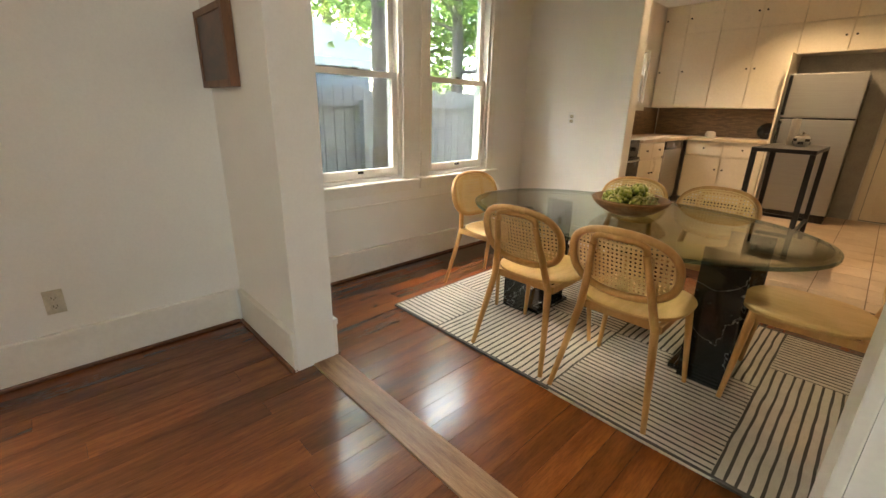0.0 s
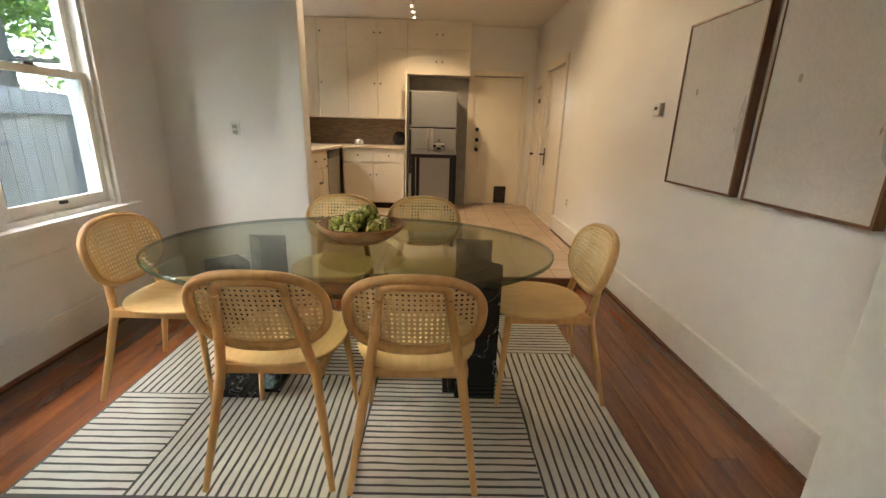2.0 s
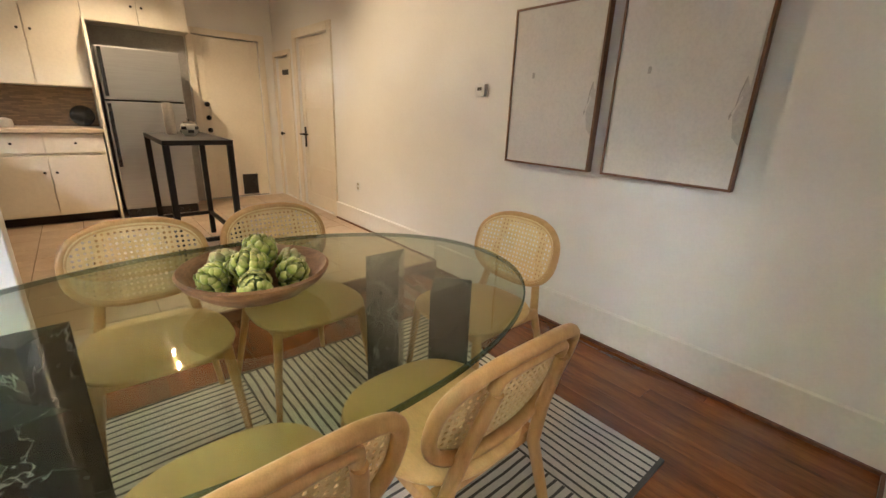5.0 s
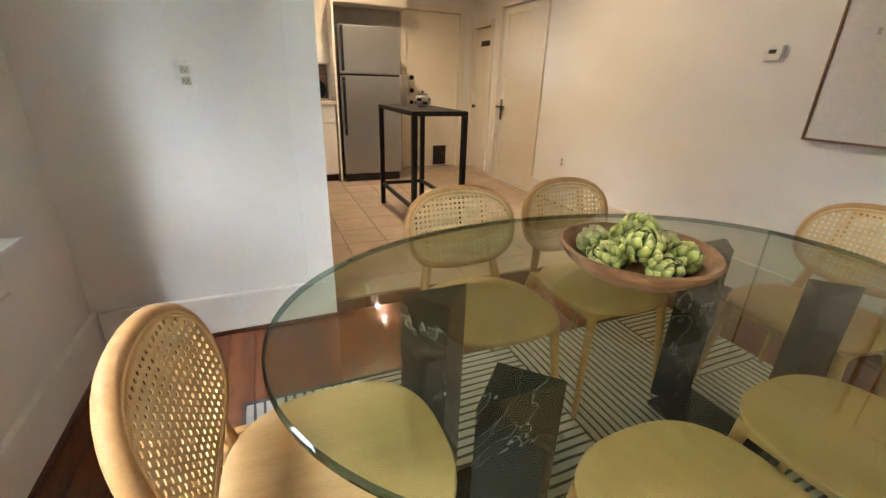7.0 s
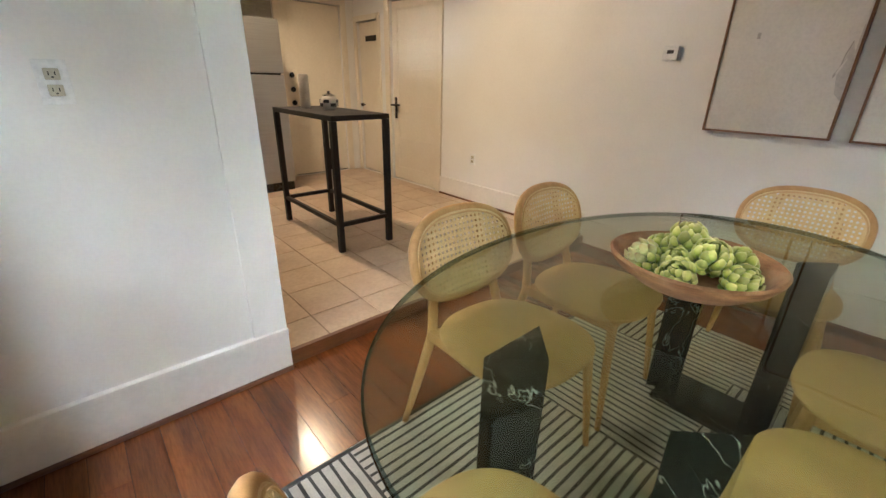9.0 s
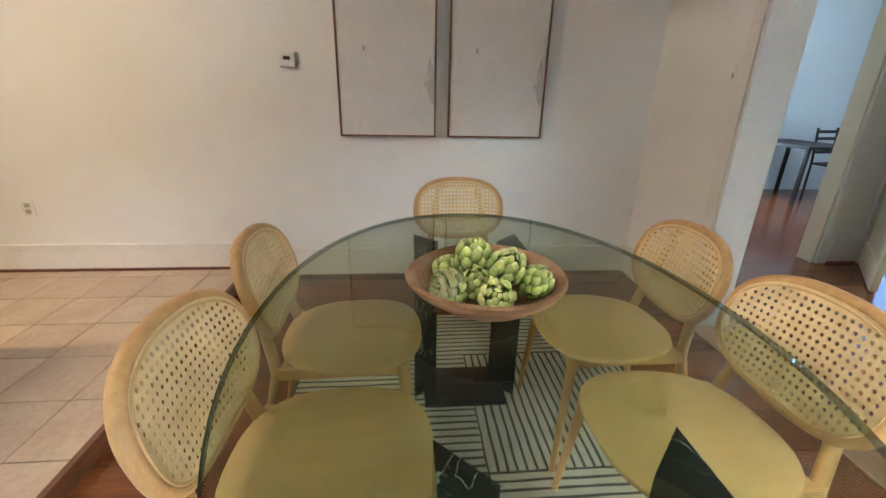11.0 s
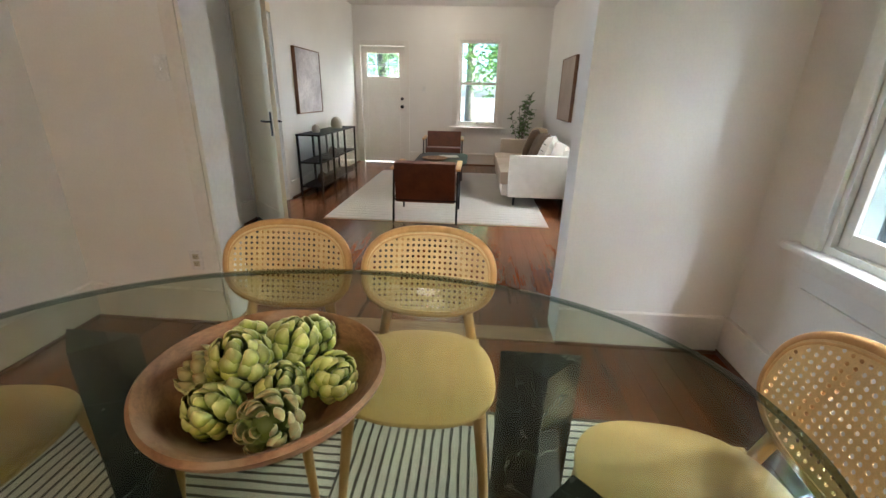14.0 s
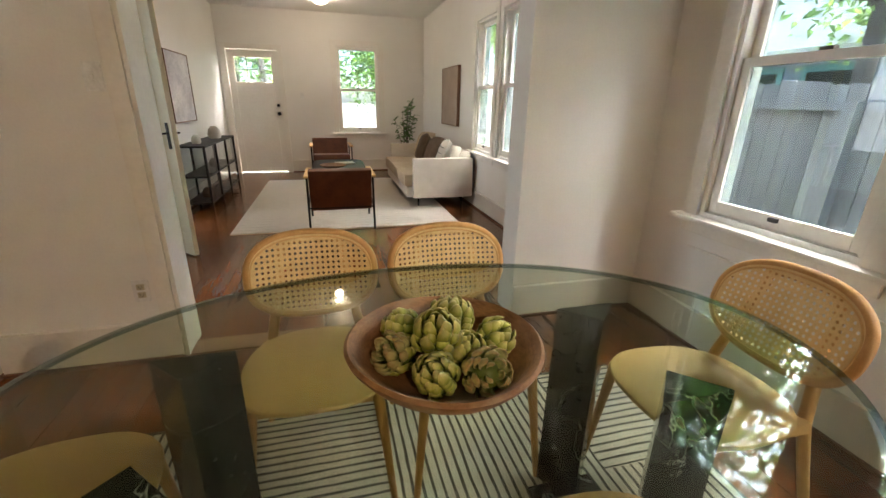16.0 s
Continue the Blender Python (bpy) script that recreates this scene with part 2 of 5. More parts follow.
FENCE = surface("weathered_cedar", (0.44, 0.42, 0.405), 0.9, (0.27, 0.255, 0.245), 4, (6, 6, 0.5), 0.5, 40, rand=0.22, wear=0.2)
SIDING = surface("blue_grey_siding", (0.42, 0.47, 0.52), 0.7, bump=0.1)
TEAL = surface("teal_trim", (0.20, 0.46, 0.44), 0.5)
ROOF = stone_tiles("grey_shingles", (0.36, 0.38, 0.37), (0.28, 0.30, 0.295), (0.15, 0.16, 0.16), 0.3, 0.14)
ROOF.node_tree.nodes["Principled BSDF"].inputs["Roughness"].default_value = 0.95
ROOF.node_tree.nodes["Principled BSDF"].inputs["Specular IOR Level"].default_value = 0.15
GROUND = surface("dry_earth", (0.13, 0.10, 0.07), 0.95, (0.08, 0.085, 0.04), 1.5, bump=0.5, fine=20)


def leafy(name):
    """Thin leaves that let light through, each of its own green."""
    m, nt, b = nodes_of(name)
    L = nt.links.new
    gm = nt.nodes.new("ShaderNodeNewGeometry")
    rp = nt.nodes.new("ShaderNodeValToRGB")
    rp.color_ramp.elements[0].color, rp.color_ramp.elements[0].position = (0.11, 0.20, 0.055, 1), 0.0
    rp.color_ramp.elements[1].color, rp.color_ramp.elements[1].position = (0.34, 0.40, 0.09, 1), 1.0
    e = rp.color_ramp.elements.new(0.7)
    e.color = (0.17, 0.26, 0.085, 1)
    tl, mx = nt.nodes.new("ShaderNodeBsdfTranslucent"), nt.nodes.new("ShaderNodeMixShader")
    mx.inputs[0].default_value = 0.55
    br = nt.nodes.new("ShaderNodeHueSaturation")
    br.inputs["Value"].default_value, br.inputs["Hue"].default_value = 1.9, 0.49
    L(gm.outputs["Random Per Island"], rp.inputs[0])
    L(rp.outputs[0], b.inputs["Base Color"])
    L(rp.outputs[0], br.inputs["Color"])
    L(br.outputs[0], tl.inputs[0])
    b.inputs["Roughness"].default_value = 0.5
    L(b.outputs[0], mx.inputs[1])
    L(tl.outputs[0], mx.inputs[2])
    L(mx.outputs[0], nt.nodes["Material Output"].inputs[0])
    return m


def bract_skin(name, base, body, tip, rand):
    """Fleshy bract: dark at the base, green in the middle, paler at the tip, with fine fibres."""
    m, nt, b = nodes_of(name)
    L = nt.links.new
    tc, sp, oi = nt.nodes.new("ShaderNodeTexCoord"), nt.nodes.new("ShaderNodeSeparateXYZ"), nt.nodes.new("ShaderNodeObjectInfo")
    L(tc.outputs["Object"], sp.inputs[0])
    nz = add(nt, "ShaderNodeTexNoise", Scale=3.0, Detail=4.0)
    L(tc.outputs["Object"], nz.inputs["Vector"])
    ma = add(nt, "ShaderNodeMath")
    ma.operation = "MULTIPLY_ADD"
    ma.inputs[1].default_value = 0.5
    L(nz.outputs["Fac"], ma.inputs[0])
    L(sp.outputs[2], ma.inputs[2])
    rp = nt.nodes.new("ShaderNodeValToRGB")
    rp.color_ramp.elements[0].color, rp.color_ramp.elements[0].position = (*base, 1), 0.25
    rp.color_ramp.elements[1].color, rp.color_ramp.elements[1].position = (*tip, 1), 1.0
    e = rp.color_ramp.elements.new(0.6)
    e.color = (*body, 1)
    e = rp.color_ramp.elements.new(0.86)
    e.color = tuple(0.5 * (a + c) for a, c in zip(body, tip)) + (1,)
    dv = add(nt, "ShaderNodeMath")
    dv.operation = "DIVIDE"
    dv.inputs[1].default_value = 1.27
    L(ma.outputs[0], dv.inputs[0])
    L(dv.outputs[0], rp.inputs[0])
    hsv, mr = nt.nodes.new("ShaderNodeHueSaturation"), add(nt, "ShaderNodeMapRange")
    mr.inputs[3].default_value, mr.inputs[4].default_value = 1 - rand, 1 + rand
    L(oi.outputs["Random"], mr.inputs[0])
    L(mr.outputs[0], hsv.inputs["Value"])
    L(rp.outputs[0], hsv.inputs["Color"])
    L(hsv.outputs[0], b.inputs["Base Color"])
    b.inputs["Roughness"].default_value = 0.38
    fb = add(nt, "ShaderNodeTexNoise", Scale=16.0, Detail=3.0)
    bp = add(nt, "ShaderNodeBump", Strength=0.25, Distance=0.002)
    L(tc.outputs["Object"], fb.inputs["Vector"])
    L(fb.outputs["Fac"], bp.inputs["Height"])
    L(bp.outputs[0], b.inputs["Normal"])
    return m


def spots(mat, col, scale, stretch, lo, hi):
    """Knots, stains or pale worn patches laid over a surface."""
    nt = mat.node_tree
    b = nt.nodes["Principled BSDF"]
    src = b.inputs["Base Color"].links[0].from_socket
    tc, mp = nt.nodes.new("ShaderNodeTexCoord"), nt.nodes.new("ShaderNodeMapping")
    mp.inputs["Scale"].default_value = stretch
    nz = add(nt, "ShaderNodeTexNoise", Scale=scale, Detail=3.0, Roughness=0.5, Distortion=0.4)
    rp = nt.nodes.new("ShaderNodeValToRGB")
    rp.color_ramp.elements[0].position, rp.color_ramp.elements[1].position = lo, hi
    mx = nt.nodes.new("ShaderNodeMix")
    mx.data_type = "RGBA"
    mx.inputs[7].default_value = (*col, 1)
    L = nt.links.new
    L(tc.outputs["Object"], mp.inputs["Vector"])
    L(mp.outputs[0], nz.inputs["Vector"])
    L(nz.outputs["Fac"], rp.inputs[0])
    L(rp.outputs[0], mx.inputs[0])
    L(src, mx.inputs[6])
    L(mx.outputs[2], b.inputs["Base Color"])


spots(FLOOR, (0.045, 0.014, 0.006), 4.0, (2.6, 0.8, 2.6), 0.70, 0.82)
spots(BOWLWOOD, (0.31, 0.20, 0.11), 7.0, (1, 1, 2.2), 0.52, 0.68)
FOLIAGE = leafy("tree_leaf")
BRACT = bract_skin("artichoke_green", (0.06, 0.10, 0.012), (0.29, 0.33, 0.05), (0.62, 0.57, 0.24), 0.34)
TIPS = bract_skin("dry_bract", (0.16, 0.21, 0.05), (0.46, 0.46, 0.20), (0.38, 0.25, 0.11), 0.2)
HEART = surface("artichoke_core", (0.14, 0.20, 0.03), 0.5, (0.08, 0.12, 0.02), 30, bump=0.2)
LAMPGLASS = glow("warm_bulb", (1.0, 0.76, 0.46), 0.3)
LEDGLASS = glow("soft_downlight", (1.0, 0.80, 0.55), 0.08)
CHROME = surface("chrome", (0.6, 0.58, 0.55), 0.15, metal=1.0, bump=0)
CERAMIC = surface("white_ceramic", (0.62, 0.58, 0.52), 0.4, bump=0.05)
CHECK = surface("black_glaze", (0.02, 0.02, 0.02), 0.3)
KITCHENBLACK = surface("black_enamel", (0.012, 0.012, 0.013), 0.25)


# ---- mesh helpers ----
def mesh_ob(name, bm, mat, parent=None, label="", smooth=False):
    me = bpy.data.meshes.new(name)
    bm.normal_update()
    bm.to_mesh(me)
    bm.free()
    for m in (mat if isinstance(mat, (list, tuple)) else [mat]):
        me.materials.append(m)
    if smooth:
        me.shade_smooth()
        me.set_sharp_from_angle(angle=radians(38))
    ob = new(name, me)
    if parent is not None:
        ob.parent = parent
    if label:
        ob["label"] = label
    return ob


def part(name, bm, mat, parent, label="", smooth=False):
    return mesh_ob(name, bm, mat, parent, label, smooth)


def thing(name, loc, rz, label, category, group="", kind=""):
    e = new(name)
    e.empty_display_size = 0.1
    e.matrix_world = pose(*loc, 0, 0, rz)
    return tagged(e, label, category, group, kind)


def add_box(bm, a, b, bev=0.0, mi=0):
    r = bmesh.ops.create_cube(bm, size=1)["verts"]
    for v in r:
        for i in range(3):
            v.co[i] = a[i] if v.co[i] < 0 else b[i]
    faces = {f for v in r for f in v.link_faces}
    for f in faces:
        f.material_index = mi
    if bev:
        es = {e for v in r for e in v.link_edges}
        bmesh.ops.bevel(bm, geom=list(es), offset=bev, segments=2, affect="EDGES", profile=0.7)
    return bm


def bx(a, b, bev=0.0):
    return add_box(bmesh.new(), a, b, bev)


def add_tube(bm, pts, rad, n=10, closed=False, flat=1.0):
    """A round bar along points; rad: one radius, or one for each point."""
    pts = [Vector(p) for p in pts]
    rads = rad if isinstance(rad, (list, tuple)) else [rad] * len(pts)
    rings, N = [], len(pts)
    up = Vector((0, 0, 1))
    prev = None
    for i, p in enumerate(pts):
        if closed:
            d = (pts[(i + 1) % N] - pts[i - 1]).normalized()
        else:
            d = (pts[min(i + 1, N - 1)] - pts[max(i - 1, 0)]).normalized()
        if prev is None:
            s = d.cross(up if abs(d.z) < 0.95 else Vector((0, 1, 0))).normalized()
        else:
            s = (prev - d * prev.dot(d)).normalized()
        prev = s
        t = d.cross(s)
        rings.append([bm.verts.new(p + (s * math.cos(2 * math.pi * k / n) + t * math.sin(2 * math.pi * k / n) * flat) * rads[i]) for k in range(n)])
    for i in range(N if closed else N - 1):
        a, b = rings[i], rings[(i + 1) % N]
        off = 0
        if closed and i == N - 1:
            off = min(range(n), key=lambda o: sum((a[k].co - b[(k + o) % n].co).length for k in range(0, n, 3)))
        for k in range(n):
            bm.faces.new((a[k], a[(k + 1) % n], b[(k + 1 + off) % n], b[(k + off) % n]))
    if not closed:
        bm.faces.new(rings[0][::-1])
        bm.faces.new(rings[-1])
    bmesh.ops.recalc_face_normals(bm, faces=bm.faces[:])
    return bm


def tube(pts, rad, n=10, closed=False):
    return add_tube(bmesh.new(), pts, rad, n, closed)


def add_lathe(bm, prof, n=24, at=(0, 0, 0), wob=0.0, seed=0):
    """A turned body from (radius, z) pairs."""
    rings = []
    for j, (r, z) in enumerate(prof):
        ring = []
        for k in range(n):
            a = 2 * math.pi * k / n
            f = 1 + wob * noise.noise(Vector((math.cos(a) * 1.3 + seed, math.sin(a) * 1.3, z * 6)))
            ring.append(bm.verts.new((at[0] + r * f * math.cos(a), at[1] + r * f * math.sin(a), at[2] + z + wob * 0.15 * r * math.sin(2 * a + seed))))
        rings.append(ring)
    for a, b in zip(rings, rings[1:]):
        for k in range(n):
            bm.faces.new((a[k], a[(k + 1) % n], b[(k + 1) % n], b[k]))
    bm.faces.new(rings[0][::-1])
    bm.faces.new(rings[-1])
    bmesh.ops.recalc_face_normals(bm, faces=bm.faces[:])
    return bm


def lathe(prof, n=24, at=(0, 0, 0), wob=0.0, seed=0):
    return add_lathe(bmesh.new(), prof, n, at, wob, seed)


def prism(outline, z0, z1, bev=0.0, mi=0):
    """An upright body over an outline of (x, y)."""
    bm = bmesh.new()
    lo = [bm.verts.new((x, y, z0)) for x, y in outline]
    hi = [bm.verts.new((x, y, z1)) for x, y in outline]
    n = len(outline)
    bm.faces.new(lo[::-1])
    top = bm.faces.new(hi)
    for k in range(n):
        bm.faces.new((lo[k], lo[(k + 1) % n], hi[(k + 1) % n], hi[k]))
    bmesh.ops.recalc_face_normals(bm, faces=bm.faces[:])
    if bev:
        bmesh.ops.bevel(bm, geom=bm.edges[:], offset=bev, segments=2, affect="EDGES", profile=0.7)
    return bm


def superellipse(a, b, p, n):
    out = []
    for k in range(n):
        t = 2 * math.pi * k / n
        c, s = math.cos(t), math.sin(t)
        out.append((a * math.copysign(abs(c) ** (2 / p), c), b * math.copysign(abs(s) ** (2 / p), s)))
    return out


def wall(name, axis, at, thick, lo, hi, z0, z1, holes, label, mat=None):
    """A wall across an axis at [at, at+thick], along the other axis from lo to hi, with holes (lo, hi, z0, z1) through it."""
    bm = bmesh.new()

    def blk(l, h, za, zb):
        if h - l < 0.001 or zb - za < 0.001:
            return
        if axis == "x":
            add_box(bm, (at, l, za), (at + thick, h, zb))
        else:
            add_box(bm, (l, at, za), (h, at + thick, zb))
    cur = lo
    for l, h, za, zb in sorted(holes):
        blk(cur, l, z0, z1)
        blk(l, h, z0, za)
        blk(l, h, zb, z1)
        cur = h
    blk(cur, hi, z0, z1)
    return tagged(mesh_ob(name, bm, mat or WALL), label, "wall", kind="structure")


# ---- structure ----
ZC = 2.72          # ceiling
KF = 0.07          # kitchen floor
XE, XW = 1.36, -2.19
YN, YS = 4.535, 1.79
YK = 8.05
LX0, LX1, LY = -2.06, 1.47, -4.39

# window openings on the west wall: (south edge, north edge)
WIN_Z = (0.76, 2.24)
WIN_S, WIN_N = (2.18, 2.945), (3.21, 3.955)
KWIN = (6.50, 7.385)
wall("wall_west", "x", XW - 0.16, 0.16, YS - 0.1, YK, 0, ZC, [(*WIN_S, *WIN_Z), (*WIN_N, *WIN_Z), (*KWIN, 1.45, 2.12)], "warm white painted plaster wall with two windows")
wall("wall_east", "x", XE, 0.12, 1.58, YK + 0.12, 0, ZC, [(6.43, 7.27, KF, 2.04), (7.52, 7.98, KF, 1.88)], "warm white painted plaster wall with pictures and doors")
wall("wall_north", "y", YN, 0.13, XW, -1.12, 0, ZC, [], "warm white painted plaster wall with an outlet")
wall("header_north", "y", YN, 0.13, -1.12, XE, 2.26, ZC, [], "painted plaster header over the kitchen opening")
wall("wall_kitchen_north", "y", YK, 0.12, XW - 0.16, XE, 0, ZC, [(0.42, 1.17, KF, 2.045)], "warm white painted kitchen wall")
wall("wall_south_stub_west", "y", 1.575, 0.205, XW, -1.305, 0, ZC, [], "warm white painted plaster wall beside the opening")
wall("wall_south_stub_east", "y", 1.59, 0.20, 0.55, XE, 0, ZC, [], "warm white painted plaster wall with a light switch")
wall("header_south", "y", 1.58, 0.20, -1.305, 0.55, 2.26, ZC, [], "painted plaster header over the living room opening")
wall("wall_living_east", "x", LX1, 0.14, LY - 0.15, 1.59, 0, ZC, [(-1.10, -0.33, 0, 2.06), (0.08, 1.58, 0, 2.06)], "warm white painted plaster wall with two doorways")
wall("wall_living_south", "y", LY - 0.15, 0.15, LX0 - 0.16, LX1, 0, ZC, [(-1.22, -0.45, 0.74, 2.21), (0.53, 1.345, 0, 2.08)], "warm white painted plaster wall with the front door")
LWIN = [(-1.30, -0.66), (-0.46, 0.18)]
wall("wall_living_west", "x", LX0 - 0.16, 0.16, LY, 1.575, 0, ZC, [(a, b, 0.74, 2.2) for a, b in LWIN], "warm white painted plaster wall with two windows")
wall("wall_room_east", "x", 4.3, 0.12, -2.8, 2.9, 0, ZC, [(-1.3, 0.3, 0.6, 2.3)], "pale blue painted wall of the next room", BLUEWALL)
wall("wall_room_south", "y", -2.9, 0.1, 1.61, 4.42, 0, ZC, [(2.2, 3.2, 0.8, 2.1)], "pale blue painted wall of the next room", BLUEWALL)
wall("wall_room_north", "y", 2.8, 0.1, XE + 0.12, 4.3, 0, ZC, [], "pale blue painted wall of the next room", BLUEWALL)

tagged(mesh_ob("ceiling", bx((XW - 0.16, LY - 0.15, ZC), (4.42, YK + 0.12, ZC + 0.12)), CEIL), "warm white painted plaster ceiling", "ceiling", kind="structure")


# ---- floors ----
def planked(name, x0, x1, y0, y1, w, z, label, seed):
    """Floor boards that run north to south over a dark subfloor."""
    rng = random.Random(seed)
    base = tagged(mesh_ob(name, bx((x0, y0, -0.12), (x1, y1, z - 0.018)), SUBFLOOR), label, "floor", kind="structure")
    x = x0
    while x < x1 - 0.005:
        ww = min(w, x1 - x)
        y = y0 - rng.uniform(0, 1.4)
        while y < y1:
            ln = rng.uniform(1.5, 3.4)
            a, b = max(y, y0), min(y + ln, y1)
            if b - a > 0.02:
                dz = rng.uniform(-0.0008, 0.0005)
                bm = bx((x + 0.0007, a + 0.0006, z - 0.019), (x + ww - 0.0007, b - 0.0006, z + dz))
                part("floorboard", bm, FLOOR, base)
            y += ln
        x += w
    return base


# ---- windows and doors ----
def sash_window(name, axis, face, lo, hi, z0, z1, side, label, stool=True, casing=0.085, rails=True):
    """A double-hung window in a wall. face: the wall's room face; side: +1 if the room lies on the axis's positive side."""
    root = thing(name, (0, 0, 0), 0, label, "window", kind="structure")

    def B(d0, d1, l, h, za, zb, bev=0.0):
        d0, d1 = sorted((face + side * d0, face + side * d1))
        return bx((d0, l, za), (d1, h, zb), bev) if axis == "x" else bx((l, d0, za), (h, d1, zb), bev)
    c = casing
    part("casing", B(0.0, 0.022, lo - c, lo, z0 - 0.028, z1 + c, 0.004), TRIM, root)
    part("casing", B(0.0, 0.022, hi, hi + c, z0 - 0.028, z1 + c, 0.004), TRIM, root)
    part("casing", B(0.0, 0.026, lo, hi, z1, z1 + c, 0.004), TRIM, root)
    part("window_sill", B(-0.05, 0.075, lo - c - 0.04, hi + c + 0.04, z0 - 0.052, z0 - 0.028, 0.006), TRIM, root)
    part("stop_bead", B(-0.05, -0.022, lo + 0.025, hi - 0.025, z0 - 0.028, z0 + 0.003), TRIM, root)
    part("apron", B(0.0, 0.018, lo - c, hi + c, z0 - 0.125, z0 - 0.052, 0.004), TRIM, root)
    for l, h in ((lo, lo + 0.025), (hi - 0.025, hi)):
        part("jamb", B(-0.155, -0.001, l, h, z0 - 0.026, z1), TRIM, root)
    part("jamb", B(-0.155, -0.001, lo + 0.025, hi - 0.025, z1 - 0.025, z1), TRIM, root)
    part("outer_sill", B(-0.20, -0.051, lo + 0.025, hi - 0.025, z0 - 0.03, z0 + 0.002), TRIM, root)
    zm = (z0 + z1) / 2
    l, h = lo + 0.026, hi - 0.026
    for nm, d, za, zb, bot in (("lower_sash", -0.06, z0 + 0.004, zm + 0.02, 0.062), ("upper_sash", -0.10, zm - 0.02, z1 - 0.027, 0.04)):
        s = part(nm, B(d, d + 0.035, l, l + 0.045, za, zb, 0.003), TRIM, root)
        part("stile", B(d, d + 0.035, h - 0.045, h, za, zb, 0.003), TRIM, s)
        part("rail", B(d, d + 0.035, l + 0.045, h - 0.045, za, za + bot, 0.003), TRIM, s)
        part("rail", B(d, d + 0.035, l + 0.045, h - 0.045, zb - 0.04, zb, 0.003), TRIM, s)
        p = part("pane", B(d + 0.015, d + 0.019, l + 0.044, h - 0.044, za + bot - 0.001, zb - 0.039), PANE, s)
        # no shadow: the tint darkens the view but not the sunlight
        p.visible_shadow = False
        if nm == "lower_sash":
            m = (l + h) / 2
            part("sash_lift", B(d + 0.034, d + 0.055, m - 0.02, m + 0.02, za + 0.034, za + 0.054, 0.004), DARKHW, s, "dark metal sash lift")
            part("sash_lock", B(d + 0.0, d + 0.03, m - 0.028, m + 0.028, zb, zb + 0.016, 0.004), DARKHW, s, "dark metal sash lock")
    return root


def panel_door(name, axis, face, lo, hi, z0, z1, side, label, panels, mat, inset=0.03, casing=0.085, glazed=None):
    """A closed door in its frame, flush in the wall, with raised rails between the given panel heights."""
    root = thing(name, (0, 0, 0), 0, label, "door", kind="structure")

    def B(d0, d1, l, h, za, zb, bev=0.0):
        d0, d1 = sorted((face + side * d0, face + side * d1))
        return bx((d0, l, za), (d1, h, zb), bev) if axis == "x" else bx((l, d0, za), (h, d1, zb), bev)
    c = casing
    part("casing", B(0, 0.02, lo - c, lo, z0, z1 + c, 0.004), mat, root)
    part("casing", B(0, 0.02, hi, hi + c, z0, z1 + c, 0.004), mat, root)
    part("casing", B(0, 0.024, lo, hi, z1, z1 + c, 0.004), mat, root)
    top = glazed[2] if glazed else z1 - 0.006
    leaf = part("leaf", B(-inset - 0.03, -inset - 0.008, lo + 0.004, hi - 0.004, z0 + 0.012, top), mat, root)
    if glazed:
        for l, h, za, zb in ((lo + 0.004, hi - 0.004, glazed[3], z1 - 0.006), (lo + 0.004, glazed[0], glazed[2], glazed[3]), (glazed[1], hi - 0.004, glazed[2], glazed[3])):
            part("leaf_frame", B(-inset - 0.03, -inset - 0.008, l, h, za, zb), mat, leaf)
    st = 0.10
    part("stile", B(-inset - 0.008, -inset, lo + 0.004, lo + st, z0 + 0.012, z1 - 0.006, 0.003), mat, leaf)
    part("stile", B(-inset - 0.008, -inset, hi - st, hi - 0.004, z0 + 0.012, z1 - 0.006, 0.003), mat, leaf)
    for za, zb in panels:
        part("rail", B(-inset - 0.008, -inset, lo + st, hi - st, za, zb, 0.003), mat, leaf)
    if not glazed:
        part("dark_gap", B(-inset - 0.05, -inset - 0.031, lo, hi, z0, z1), SLOT, root)
    return root, B


planked("floor_dining", XW, XE, 1.80, YN + 0.005, 0.108, 0.0, "reddish brown varnished fir floorboards, worn in places", 3)
planked("floor_living", LX0, LX1, LY, 1.655, 0.108, 0.0, "reddish brown varnished fir floorboards with a dull shine", 4)
planked("floor_next_room", LX1, 4.3, -2.8, 2.8, 0.108, 0.0, "reddish brown varnished fir floorboards", 5)
tagged(mesh_ob("threshold", bx((-1.305, 1.657, -0.12), (0.55, 1.798, 0.008), 0.004), SILLWOOD), "worn pale oak threshold between the two rooms", "threshold", kind="structure")
for n, (a, b) in enumerate((((XW, 1.655), (-1.305, 1.80)), ((0.55, 1.655), (XE + 0.12, 1.80)))):
    tagged(mesh_ob("floor_under_wall", bx((a[0], a[1], -0.12), (b[0], b[1], -0.002)), SUBFLOOR), "dark floor edge under the wall", "floor", kind="structure")

